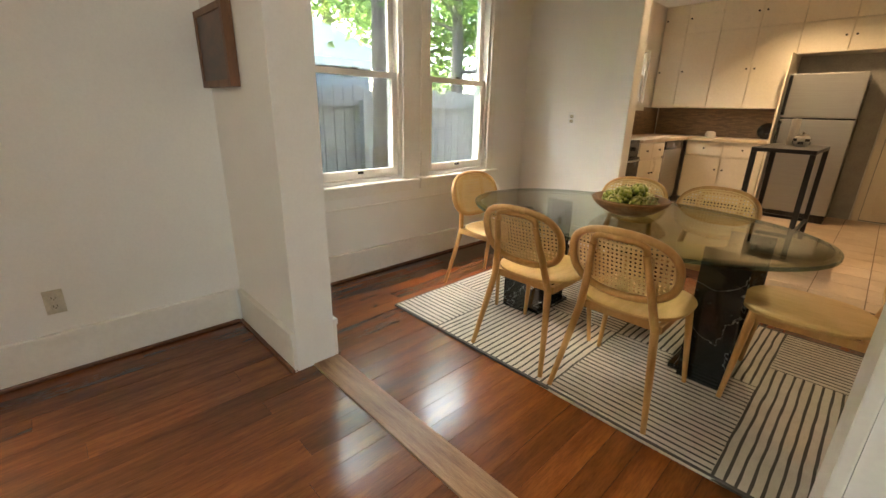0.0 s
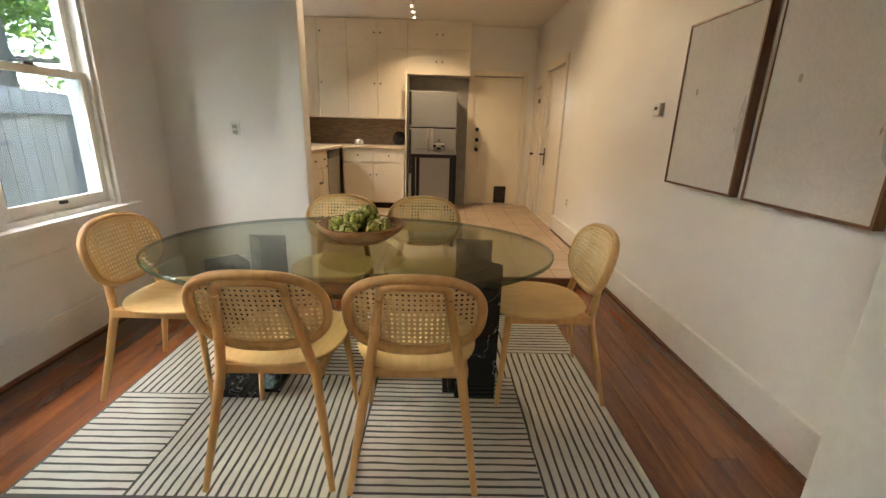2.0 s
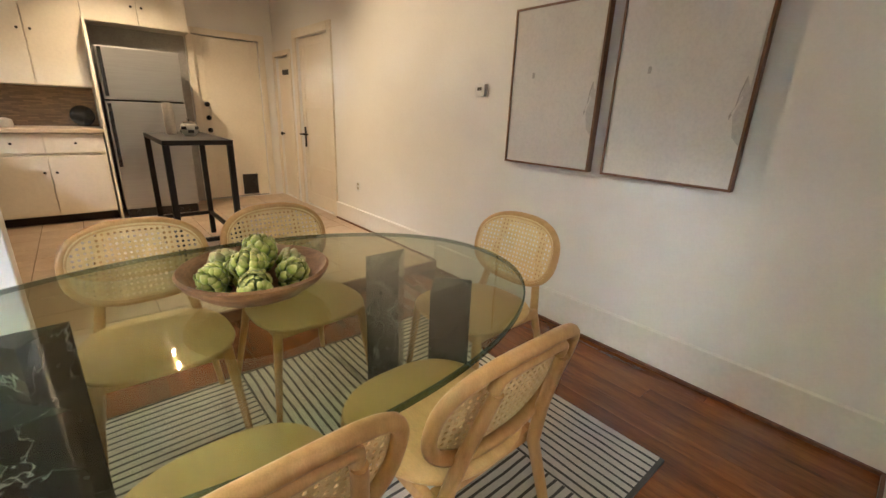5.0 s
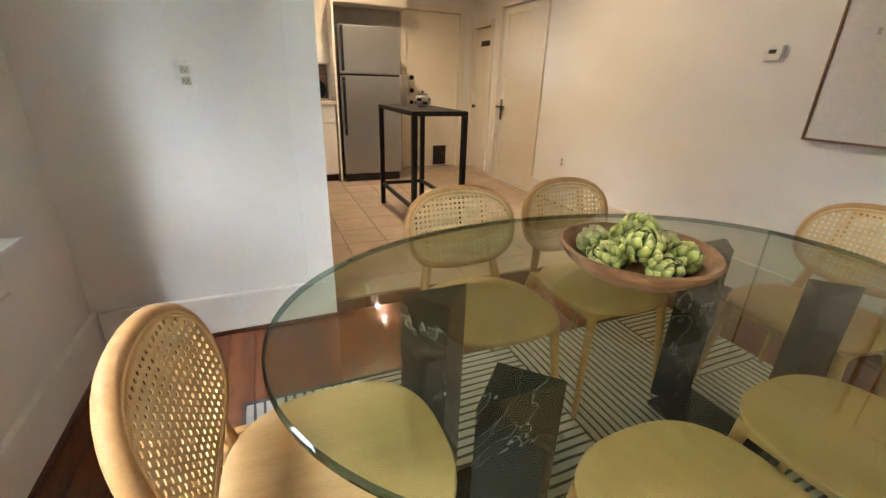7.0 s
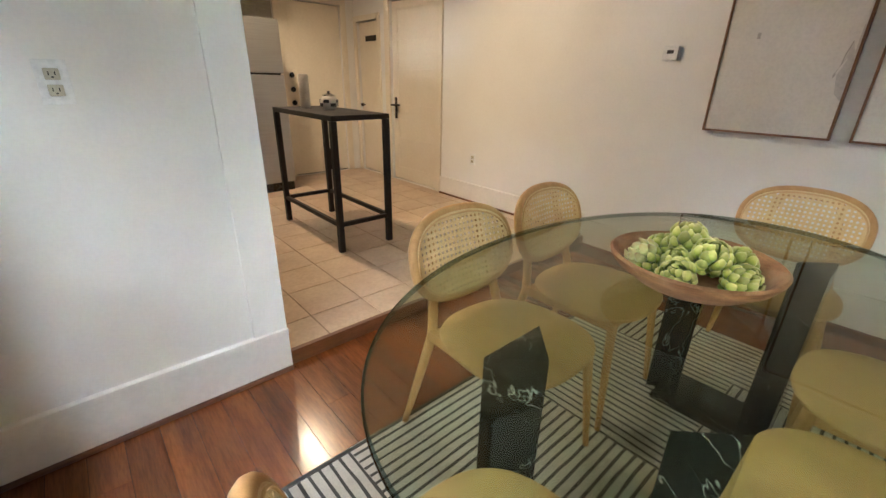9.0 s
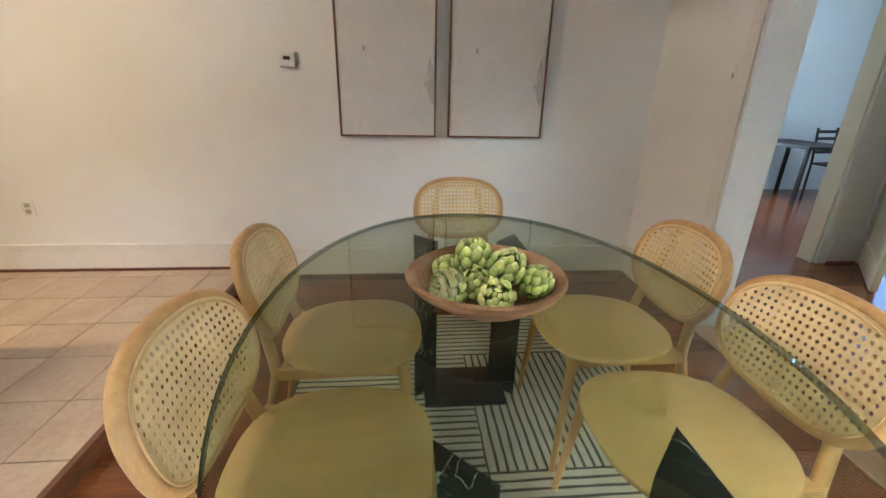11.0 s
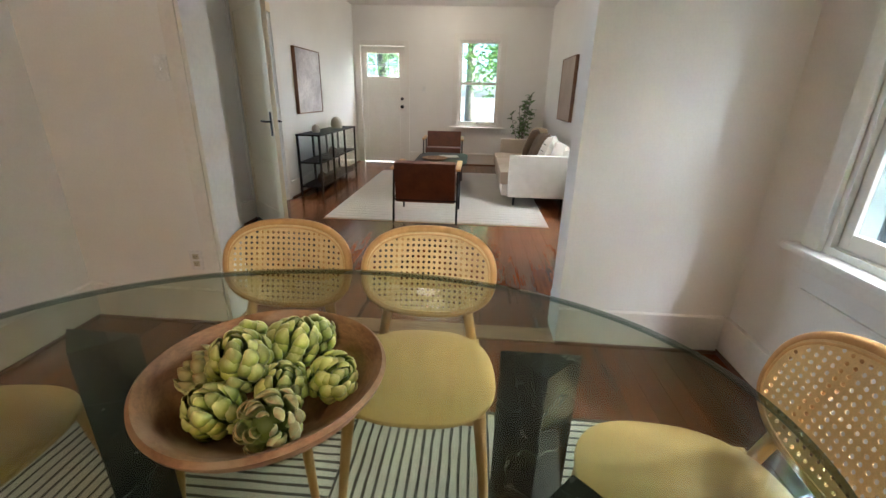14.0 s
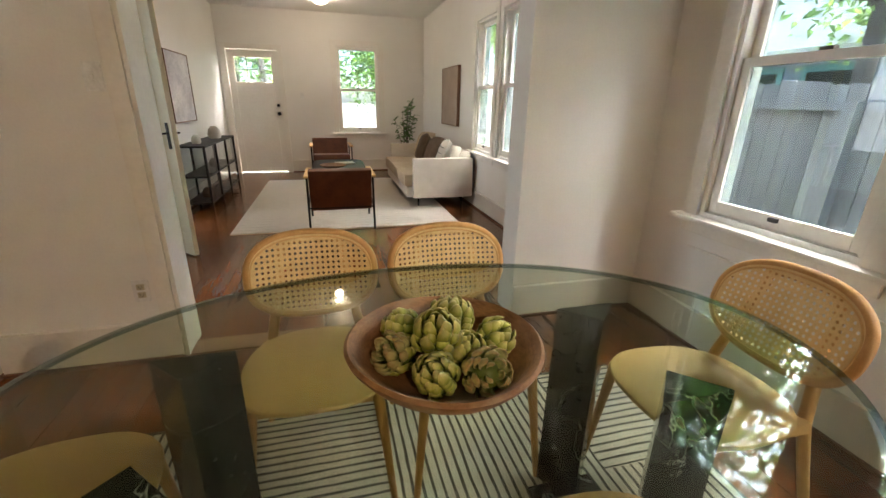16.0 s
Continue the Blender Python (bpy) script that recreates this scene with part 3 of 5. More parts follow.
# kitchen floor: a step up, with square tiles
kf = tagged(mesh_ob("floor_kitchen", bx((XW, YN + 0.03, -0.12), (XE, YK, KF - 0.004)), GROUT), "square beige ceramic floor tiles with dark grout", "floor", kind="structure")
part("step_nosing", bx((-1.12, YN + 0.005, -0.02), (XE, YN + 0.03, KF + 0.002), 0.003), DARKWOOD, kf, "worn wooden step nosing")
tile_mesh = None
ty = 4.78 - 0.305
while ty < YK:
    tx = -0.60 - 0.305 * 6
    while tx < XE:
        a = (max(tx + 0.003, XW), max(ty + 0.003, YN + 0.031))
        b = (min(tx + 0.302, XE), min(ty + 0.302, YK))
        if b[0] - a[0] > 0.02 and b[1] - a[1] > 0.02:
            if b[0] - a[0] > 0.298 and b[1] - a[1] > 0.298:
                if tile_mesh is None:
                    t = part("tile", bx((-0.1495, -0.1495, -0.006), (0.1495, 0.1495, 0.0), 0.0015), TILE, kf)
                    tile_mesh = t.data
                else:
                    t = new("tile", tile_mesh)
                    t.parent = kf
                t.location = ((a[0] + b[0]) / 2, (a[1] + b[1]) / 2, KF)
            else:
                part("tile", bx((a[0], a[1], KF - 0.006), (b[0], b[1], KF), 0.0015), TILE, kf)
        tx += 0.305
    ty += 0.305

WL = "white painted double-hung window with a dark metal lift"
sash_window("window_1", "x", XW, *WIN_S, *WIN_Z, 1, WL)
sash_window("window_2", "x", XW, *WIN_N, *WIN_Z, 1, WL)
sash_window("window_3", "x", XW, *KWIN, 1.45, 2.12, 1, "white painted kitchen window above the counter")
sash_window("window_4", "y", LY, -1.22, -0.45, 0.74, 2.21, 1, "white painted double-hung front window")
for i, (a, b) in enumerate(LWIN):
    sash_window("window_%d" % (5 + i), "x", LX0, a, b, 0.74, 2.2, 1, WL)
# the east window is unseen, added and enlarged to let light in
sash_window("window_7", "x", 4.3, -1.3, 0.3, 0.6, 2.3, -1, "white painted window of the next room")
sash_window("window_8", "y", -2.8, 2.2, 3.2, 0.8, 2.1, 1, "white painted window of the next room")

# panel strip between and under the dining windows
tagged(mesh_ob("mullion_panel", bx((XW, WIN_S[1] + 0.085, 0.752), (XW + 0.012, WIN_N[0] - 0.085, WIN_Z[1] + 0.08)), TRIM), "flat painted board between the two windows", "trim", kind="structure")
tagged(mesh_ob("trim_rail", bx((XW, 2.15, 0.545), (XW + 0.012, 4.05, 0.56), 0.003), TRIM), "thin painted moulding under the windows", "trim", kind="structure")


# ---- baseboards ----
def skirt(axis, face, side, lo, hi, h=0.215, z=0.0, mat=None):
    bm = bmesh.new()
    d0, d1 = sorted((face, face + side * 0.02))
    e0, e1 = sorted((face, face + side * 0.027))
    s0, s1 = sorted((face, face + side * 0.034))
    for (p, q), za, zb in (((d0, d1), z, z + h - 0.03), ((e0, e1), z + h - 0.03, z + h)):
        if axis == "x":
            add_box(bm, (p, lo, za), (q, hi, zb), 0.003)
        else:
            add_box(bm, (lo, p, za), (hi, q, zb), 0.003)
    ob = tagged(mesh_ob("baseboard", bm, mat or TRIM), "tall white painted wooden baseboard", "baseboard", kind="structure")
    q = bx((s0, lo, z), (s1, hi, z + 0.018), 0.006) if axis == "x" else bx((lo, s0, z), (hi, s1, z + 0.018), 0.006)
    part("shoe_moulding", q, DARKWOOD, ob, "brown stained shoe moulding")
    return ob


skirt("x", XW, 1, 1.78, YN)
skirt("x", XE, -1, 1.79, YN)
skirt("x", XE, -1, YN + 0.03, 6.34, 0.19, KF)
skirt("y", YN, -1, XW + 0.034, -1.12)
skirt("y", 1.78, 1, XW + 0.034, -1.305)
skirt("y", 1.79, 1, 0.55, XE - 0.034)
skirt("y", 1.575, -1, LX0 + 0.034, -1.305)
skirt("x", LX0, 1, LY, 1.54)
skirt("x", LX1, -1, LY, -1.19)
skirt("x", LX1, -1, -0.26, -0.01)
skirt("y", LY, 1, LX0 + 0.034, 0.44)

# thin upright edge trims at the kitchen opening and the living room opening
tagged(mesh_ob("trim_north_jamb", bx((-1.26, YN - 0.014, 0.216), (-1.122, YN - 0.001, 2.26), 0.003), WALL), "flat painted board at the kitchen opening", "trim", kind="structure")
tagged(mesh_ob("trim_south_jamb", bx((0.552, 1.791, 0.0), (0.625, 1.806, 2.26), 0.004), TRIM), "painted casing beside the living room opening", "trim", kind="structure")
tagged(mesh_ob("trim_east_jamb", bx((0.53, 1.585, 0.0), (0.549, 1.80, 2.26), 0.003), TRIM), "white painted jamb board of the opening", "trim", kind="structure")

# ---- doors ----
K = KF
root, B = panel_door("door_1", "x", XE, 6.43, 7.27, K, 2.04, -1, "white painted five-panel kitchen door with a dark handle plate", [(K + 0.01, K + 0.16), (0.50, 0.58), (0.88, 0.96), (1.26, 1.34), (1.64, 1.72), (1.95, 2.03)], CAB)
hp = part("handle_plate", B(-0.03, -0.018, 7.19, 7.225, 0.80, 1.04, 0.004), DARKHW, root, "dark bronze handle plate")
part("handle", B(-0.02, 0.05, 7.125, 7.22, 0.945, 0.965, 0.006), DARKHW, hp)
root, B = panel_door("door_2", "y", YK, 0.42, 1.17, K, 2.045, -1, "plain cream painted back door with a black pet flap", [(K + 0.012, 2.03)], CAB, casing=0.07)
for z in (1.26, 1.10, 0.95):
    k = lathe([(0.012, 0), (0.028, 0.012), (0.03, 0.03), (0.018, 0.045), (0.004, 0.048)], 14)
    o = part("lock_knob", k, KITCHENBLACK, root, "round black lock", True)
    o.matrix_local = pose(0.50, YK + 0.03, z, 90, 0, 0)
fl = part("pet_flap", B(-0.03, -0.012, 0.80, 1.035, K + 0.015, K + 0.325, 0.006), CAB, root)
part("flap_panel", B(-0.012, -0.006, 0.82, 1.015, K + 0.035, K + 0.305, 0.003), KITCHENBLACK, fl, "black rubber pet flap")
root, B = panel_door("door_3", "x", XE, 7.52, 7.98, K, 1.88, -1, "narrow cream painted closet door with a small vent", [(K + 0.012, 1.86)], CAB, casing=0.06)
part("vent", B(-0.03, -0.016, 7.60, 7.82, 1.66, 1.72, 0.003), DARKHW, root, "small dark metal vent plate")
o = part("knob", lathe([(0.01, 0), (0.012, 0.02), (0.024, 0.035), (0.02, 0.05), (0.004, 0.054)], 14), DARKHW, root, "", True)
o.matrix_local = pose(XE + 0.03, 7.92, 0.92, 0, -90, 0)

# front door, standing a little open at its latch edge
root, B = panel_door("door_4", "y", LY, 0.53, 1.345, 0.0, 2.08, 1, "white painted front door with six small panes and dark locks", [(0.012, 1.50), (2.0, 2.07)], TRIM, 0.05, glazed=(0.645, 1.232, 1.56, 1.96))
fd = root
for za, zb in ((1.50, 1.56), (1.96, 2.0)):
    part("rail", B(-0.058, -0.045, 0.63, 1.245, za, zb, 0.003), TRIM, root)
for i in range(3):
    for j in range(2):
        x0, z0 = 0.65 + i * 0.197, 1.565 + j * 0.2
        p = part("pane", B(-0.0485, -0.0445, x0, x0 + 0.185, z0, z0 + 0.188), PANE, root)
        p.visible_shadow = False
for z, r in ((1.04, 0.032), (1.18, 0.028)):
    o = part("door_knob", lathe([(r * 0.7, 0), (r, 0.012), (r * 0.5, 0.02), (r * 0.9, 0.045), (r * 0.8, 0.062), (0.004, 0.068)], 16), KITCHENBLACK, root, "round black knob", True)
    o.matrix_local = pose(0.59, LY - 0.05, z, -90, 0, 0)

for i in (1, 2):
    part("muntin", B(-0.056, -0.040, 0.65 + i * 0.197 - 0.012, 0.65 + i * 0.197, 1.56, 1.96, 0.002), TRIM, fd)
part("muntin", B(-0.056, -0.040, 0.645, 1.232, 1.753, 1.766, 0.002), TRIM, fd)

# inner door, wide open into the living room
def leaf_door(name, hinge, free, label):
    h, f = Vector(hinge), Vector(free)
    d = f - h
    ln = d.length
    root = thing(name, (h.x, h.y, 0), math.degrees(math.atan2(d.y, d.x)), label, "door", kind="structure")
    lf = part("leaf", bx((0, -0.012, 0.012), (ln, 0.012, 2.04)), CREAM, root)
    for s in (-1, 1):
        y0, y1 = sorted((s * 0.012, s * 0.02))
        for xa, xb in ((0, 0.10), (ln - 0.10, ln)):
            part("stile", bx((xa, y0, 0.012), (xb, y1, 2.04), 0.003), CREAM, lf)
        for za, zb in ((0.012, 0.2), (0.55, 0.64), (0.92, 1.04), (1.40, 1.49), (1.93, 2.04)):
            part("rail", bx((0.10, y0, za), (ln - 0.10, y1, zb), 0.003), CREAM, lf)
        y2, y3 = sorted((s * 0.02, s * 0.026))
        pl = part("handle_plate", bx((ln - 0.068, y2, 0.90), (ln - 0.033, y3, 1.10), 0.003), DARKHW, root, "dark bronze handle plate")
        part("handle", tube([(ln - 0.05, s * 0.026, 1.02), (ln - 0.05, s * 0.065, 1.02), (ln - 0.15, s * 0.068, 1.02)], 0.008, 8), DARKHW, pl, "", True)
    for z in (0.25, 1.8):
        part("hinge", tube([(-0.006, 0.02, z), (-0.006, 0.02, z + 0.09)], 0.008, 8), DARKHW, root)
    return root


leaf_door("door_5", (1.475, -0.345), (0.905, 0.195), "cream painted panelled inner door standing open")
for n, (a, b) in enumerate(((-1.10, -0.33), (0.08, 1.58))):
    root = thing("door_frame_%d" % (n + 1), (0, 0, 0), 0, "white painted doorway casing", "door frame", kind="structure")
    part("casing", bx((LX1 - 0.02, a - 0.09, 0), (LX1, a, 2.15), 0.004), TRIM, root)
    if n == 0:
        part("casing", bx((LX1 - 0.02, b, 0), (LX1, b + 0.07, 2.15), 0.004), TRIM, root)
        part("strike_plate", bx((LX1 + 0.04, a - 0.003, 0.97), (LX1 + 0.075, a + 0.003, 1.09)), DARKHW, root, "dark strike plate")
    part("casing", bx((LX1 - 0.024, a, 2.06), (LX1, b, 2.15), 0.004), CREAM, root)
    part("jamb", bx((LX1, a - 0.002, 0), (LX1 + 0.14, a + 0.02, 2.06)), CREAM if n else TRIM, root)


# ---- outlets, switch, thermostat ----
def plate(name, axis, face, side, u, z, w, h, label, cat, kind, mat):
    root = thing(name, (0, 0, 0), 0, label, cat)

    def B(d0, d1, l, hh, za, zb, bev=0.0):
        p, q = sorted((face + side * d0, face + side * d1))
        return bx((p, l, za), (q, hh, zb), bev) if axis == "x" else bx((l, p, za), (hh, q, zb), bev)
    pl = part("plate", B(0, 0.006, u - w / 2, u + w / 2, z - h / 2, z + h / 2, 0.002), mat, root)
    if kind == "outlet":
        for s in (-1, 1):
            r = part("receptacle", B(0.006, 0.009, u - 0.017, u + 0.017, z + s * 0.021 - 0.015, z + s * 0.021 + 0.015, 0.004), SOCKET if mat is PLASTIC else mat, root)
            for t in (-1, 1):
                part("slot", B(0.0088, 0.0095, u + t * 0.007 - 0.0012, u + t * 0.007 + 0.0012, z + s * 0.021 - 0.003, z + s * 0.021 + 0.007), SLOT, r)
            part("slot", B(0.0088, 0.0095, u - 0.0025, u + 0.0025, z + s * 0.021 - 0.010, z + s * 0.021 - 0.006), SLOT, r)
    elif kind == "switch":
        part("toggle", B(0.006, 0.017, u - 0.005, u + 0.005, z - 0.012, z + 0.012, 0.003), mat, root)
    else:
        part("body", B(0.006, 0.026, u - w / 2 + 0.006, u + w / 2 - 0.006, z - h / 2 + 0.006, z + h / 2 - 0.006, 0.004), mat, root)
        part("display", B(0.0255, 0.0275, u - 0.02, u + 0.02, z - 0.003, z + 0.018), SLOT, root, "small dark display")
    return root


plate("wall_outlet", "y", YN, -1, -1.645, 1.214, 0.072, 0.116, "white double outlet plate on the wall at chest height", "outlet", "outlet", PLASTIC)
plate("wall_outlet", "y", 1.79, 1, 0.685, 0.388, 0.072, 0.116, "white double outlet plate low on the wall beside the opening", "outlet", "outlet", PLASTIC)
plate("wall_outlet", "x", XE, -1, 5.864, 0.506, 0.072, 0.116, "white outlet plate low on the wall near the kitchen door", "outlet", "outlet", PLASTIC)
plate("wall_outlet", "x", LX0, 1, 0.76, 0.369, 0.072, 0.116, "ivory outlet plate low on the living room wall", "outlet", "outlet", IVORY)
plate("light_switch", "y", 1.79, 1, 0.672, 1.362, 0.072, 0.116, "white light switch plate beside the opening", "switch", "switch", PLASTIC)
plate("light_switch", "y", LY, 1, 0.17, 1.35, 0.072, 0.116, "white light switch plate beside the front door", "switch", "switch", PLASTIC)
plate("thermostat", "x", XE, -1, 4.137, 1.425, 0.105, 0.09, "white wall thermostat with a small dark display", "thermostat", "thermostat", PLASTIC)


# ---- pictures ----
def picture(name, axis, face, side, lo, hi, z0, z1, label, mat, fw=0.012, depth=0.046, creases=False):
    root = thing(name, (0, 0, 0), 0, label, "picture")

    def B(d0, d1, l, h, za, zb, bev=0.0):
        p, q = sorted((face + side * d0, face + side * d1))
        return bx((p, l, za), (q, h, zb), bev) if axis == "x" else bx((l, p, za), (h, q, zb), bev)
    part("canvas", B(0.003, depth - 0.006, lo + fw, hi - fw, z0 + fw, z1 - fw), mat, root)
    for l, h, za, zb in ((lo, lo + fw, z0, z1), (hi - fw, hi, z0, z1), (lo + fw, hi - fw, z0, z0 + fw), (lo + fw, hi - fw, z1 - fw, z1)):
        part("frame_bar", B(0.002, depth, l, h, za, zb, 0.002), FRAMEWOOD, root, "thin dark wooden frame bar")
    if creases:
        d = face + side * (depth - 0.0055)
        w, hh = hi - lo, z1 - z0
        bm = bmesh.new()
        # a folded flap of plaster along one edge, and two small dents
        for pts in ([(0.035, 0.48), (0.075, 0.56), (0.062, 0.68), (0.03, 0.76)], [(0.10, 0.36), (0.112, 0.37), (0.07, 0.45), (0.062, 0.44)]):
            bm.faces.new([bm.verts.new((d, lo + w * u, z0 + hh * v) if axis == "x" else (lo + w * u, d, z0 + hh * v)) for u, v in pts])
        r = bmesh.ops.extrude_face_region(bm, geom=bm.faces[:])
        for v in r["geom"]:
            if isinstance(v, bmesh.types.BMVert):
                v.co[0 if axis == "x" else 1] += side * 0.0025
        bmesh.ops.recalc_face_normals(bm, faces=bm.faces[:])
        part("plaster_fold", bm, CANVAS, root, "raised fold in the pale plaster")
        # grey wedge painted as the fold's shadow, and the crease's dark shade line
        for name2, mt, pts, up in (("hollow", FOLDSHADOW, [(0.022, 0.22), (0.075, 0.26), (0.10, 0.36), (0.045, 0.60), (0.022, 0.62)], 0.0008), ("crack", CREASESHADE, [(0.118, 0.34), (0.124, 0.36), (0.098, 0.40), (0.088, 0.47), (0.058, 0.56), (0.040, 0.66), (0.036, 0.65), (0.052, 0.55), (0.082, 0.46), (0.090, 0.39)], 0.0014)):
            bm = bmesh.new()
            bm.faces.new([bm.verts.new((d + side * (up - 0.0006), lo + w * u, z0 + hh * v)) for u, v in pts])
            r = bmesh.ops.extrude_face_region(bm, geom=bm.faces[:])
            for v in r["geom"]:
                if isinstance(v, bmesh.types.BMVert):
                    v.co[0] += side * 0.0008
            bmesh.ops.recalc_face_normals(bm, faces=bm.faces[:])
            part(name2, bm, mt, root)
        # the dent's shade is a grey patch set on the canvas
        part("dent", B(depth - 0.006, depth - 0.003, lo + w * 0.71, lo + w * 0.735, z0 + hh * 0.565, z0 + hh * 0.60, 0.001), CREASESHADE, root, "small grey dent")
    return root


picture("framed_canvas", "x", XE, -1, 3.24, 3.845, 0.985, 1.865, "pale grey plaster canvas in a thin walnut frame", CANVAS, creases=True)
picture("framed_canvas", "x", XE, -1, 2.545, 3.163, 0.985, 1.865, "pale grey plaster canvas in a thin walnut frame", CANVAS, creases=True)
picture("abstract_picture", "x", LX1, -1, -2.45, -1.60, 1.0, 1.79, "grey abstract picture in a thin frame on the living room wall", ABSTRACT)
picture("tan_picture", "x", LX0, 1, -2.80, -1.95, 0.97, 1.78, "plain tan picture in a dark frame beside the windows", TANART)
picture("dark_photo", "y", 1.575, -1, -2.03, -1.62, 1.345, 1.69, "small dark landscape photograph in a deep black frame", PHOTO, 0.03, 0.045)


# ---- lamps ----
def spot_lamp(name, loc, watt, col, size, form="POINT"):
    l = new(name, bpy.data.lights.new(name, form))
    l.data.energy, l.data.color, l.data.shadow_soft_size = watt, col, size
    l.location = loc
    return l


WARM = (1.0, 0.72, 0.43)
SOFT = (1.0, 0.82, 0.62)
tr = thing("track_light", (0, 0, 0), 0, "white ceiling track with four small warm spotlights", "ceiling lamp")
part("track", bx((-0.455, 6.02, ZC - 0.03), (-0.425, 7.08, ZC), 0.004), PLASTIC, tr)
# each head: its place on the track, where it is turned to, and its spread
for y, aim, spread in ((6.15, (0.36, -0.76, -0.54), 124), (6.43, (0.30, -0.75, -0.59), 124), (6.68, (0.42, 0.12, -0.90), 124), (6.95, (0.05, 0.22, -0.97), 124)):
    hd = part("lamp_head", lathe([(0.016, 0.085), (0.03, 0.07), (0.036, 0.0), (0.03, 0.002)], 16, (-0.44, y, ZC - 0.16)), PLASTIC, tr, "", True)
    part("stem", tube([(-0.44, y, ZC - 0.08), (-0.44, y, ZC - 0.03)], 0.006, 8), PLASTIC, hd)
    part("bulb", lathe([(0.008, 0.004), (0.013, 0.0), (0.010, -0.006), (0.004, -0.008)], 14, (-0.44, y, ZC - 0.162)), LAMPGLASS, hd, "glowing warm bulb", True)
    sl = spot_lamp("track_bulb_light", (-0.44, y, ZC - 0.185), KW, WARM, 0.011, "SPOT")
    sl.data.spot_size, sl.data.spot_blend = radians(spread), 0.85
    sl.matrix_world = look((-0.44, y, ZC - 0.185), (-0.44 + aim[0], y + aim[1], ZC - 0.185 + aim[2]))
for n, (x, y) in enumerate(((-0.25, -1.25), (-0.25, -3.3))):
    dl = thing("ceiling_lamp", (x, y, 0), 0, "flush round ceiling lamp with a warm glass bowl", "ceiling lamp")
    part("ring", lathe([(0.145, 0.0), (0.15, -0.02), (0.135, -0.028), (0.13, -0.005)], 28, (0, 0, ZC)), PLASTIC, dl, "", True)
    part("bowl", lathe([(0.13, -0.006), (0.125, -0.04), (0.09, -0.075), (0.03, -0.09), (0.004, -0.092)], 28, (0, 0, ZC)), LEDGLASS, dl, "glowing glass bowl", True)
    spot_lamp("ceiling_lamp_light", (x, y, ZC - 0.14), LW, SOFT, 0.05)
# fill lamp added in the unseen east window to brighten the next room
wl = new("window_daylight", bpy.data.lights.new("window_daylight", "AREA"))
wl.data.shape, wl.data.size, wl.data.size_y = "RECTANGLE", 1.5, 1.6
wl.data.energy, wl.data.color = 1.6, (0.86, 0.95, 1.0)
wl.matrix_world = look((4.34, -0.5, 1.45), (2.0, -0.5, 1.45))


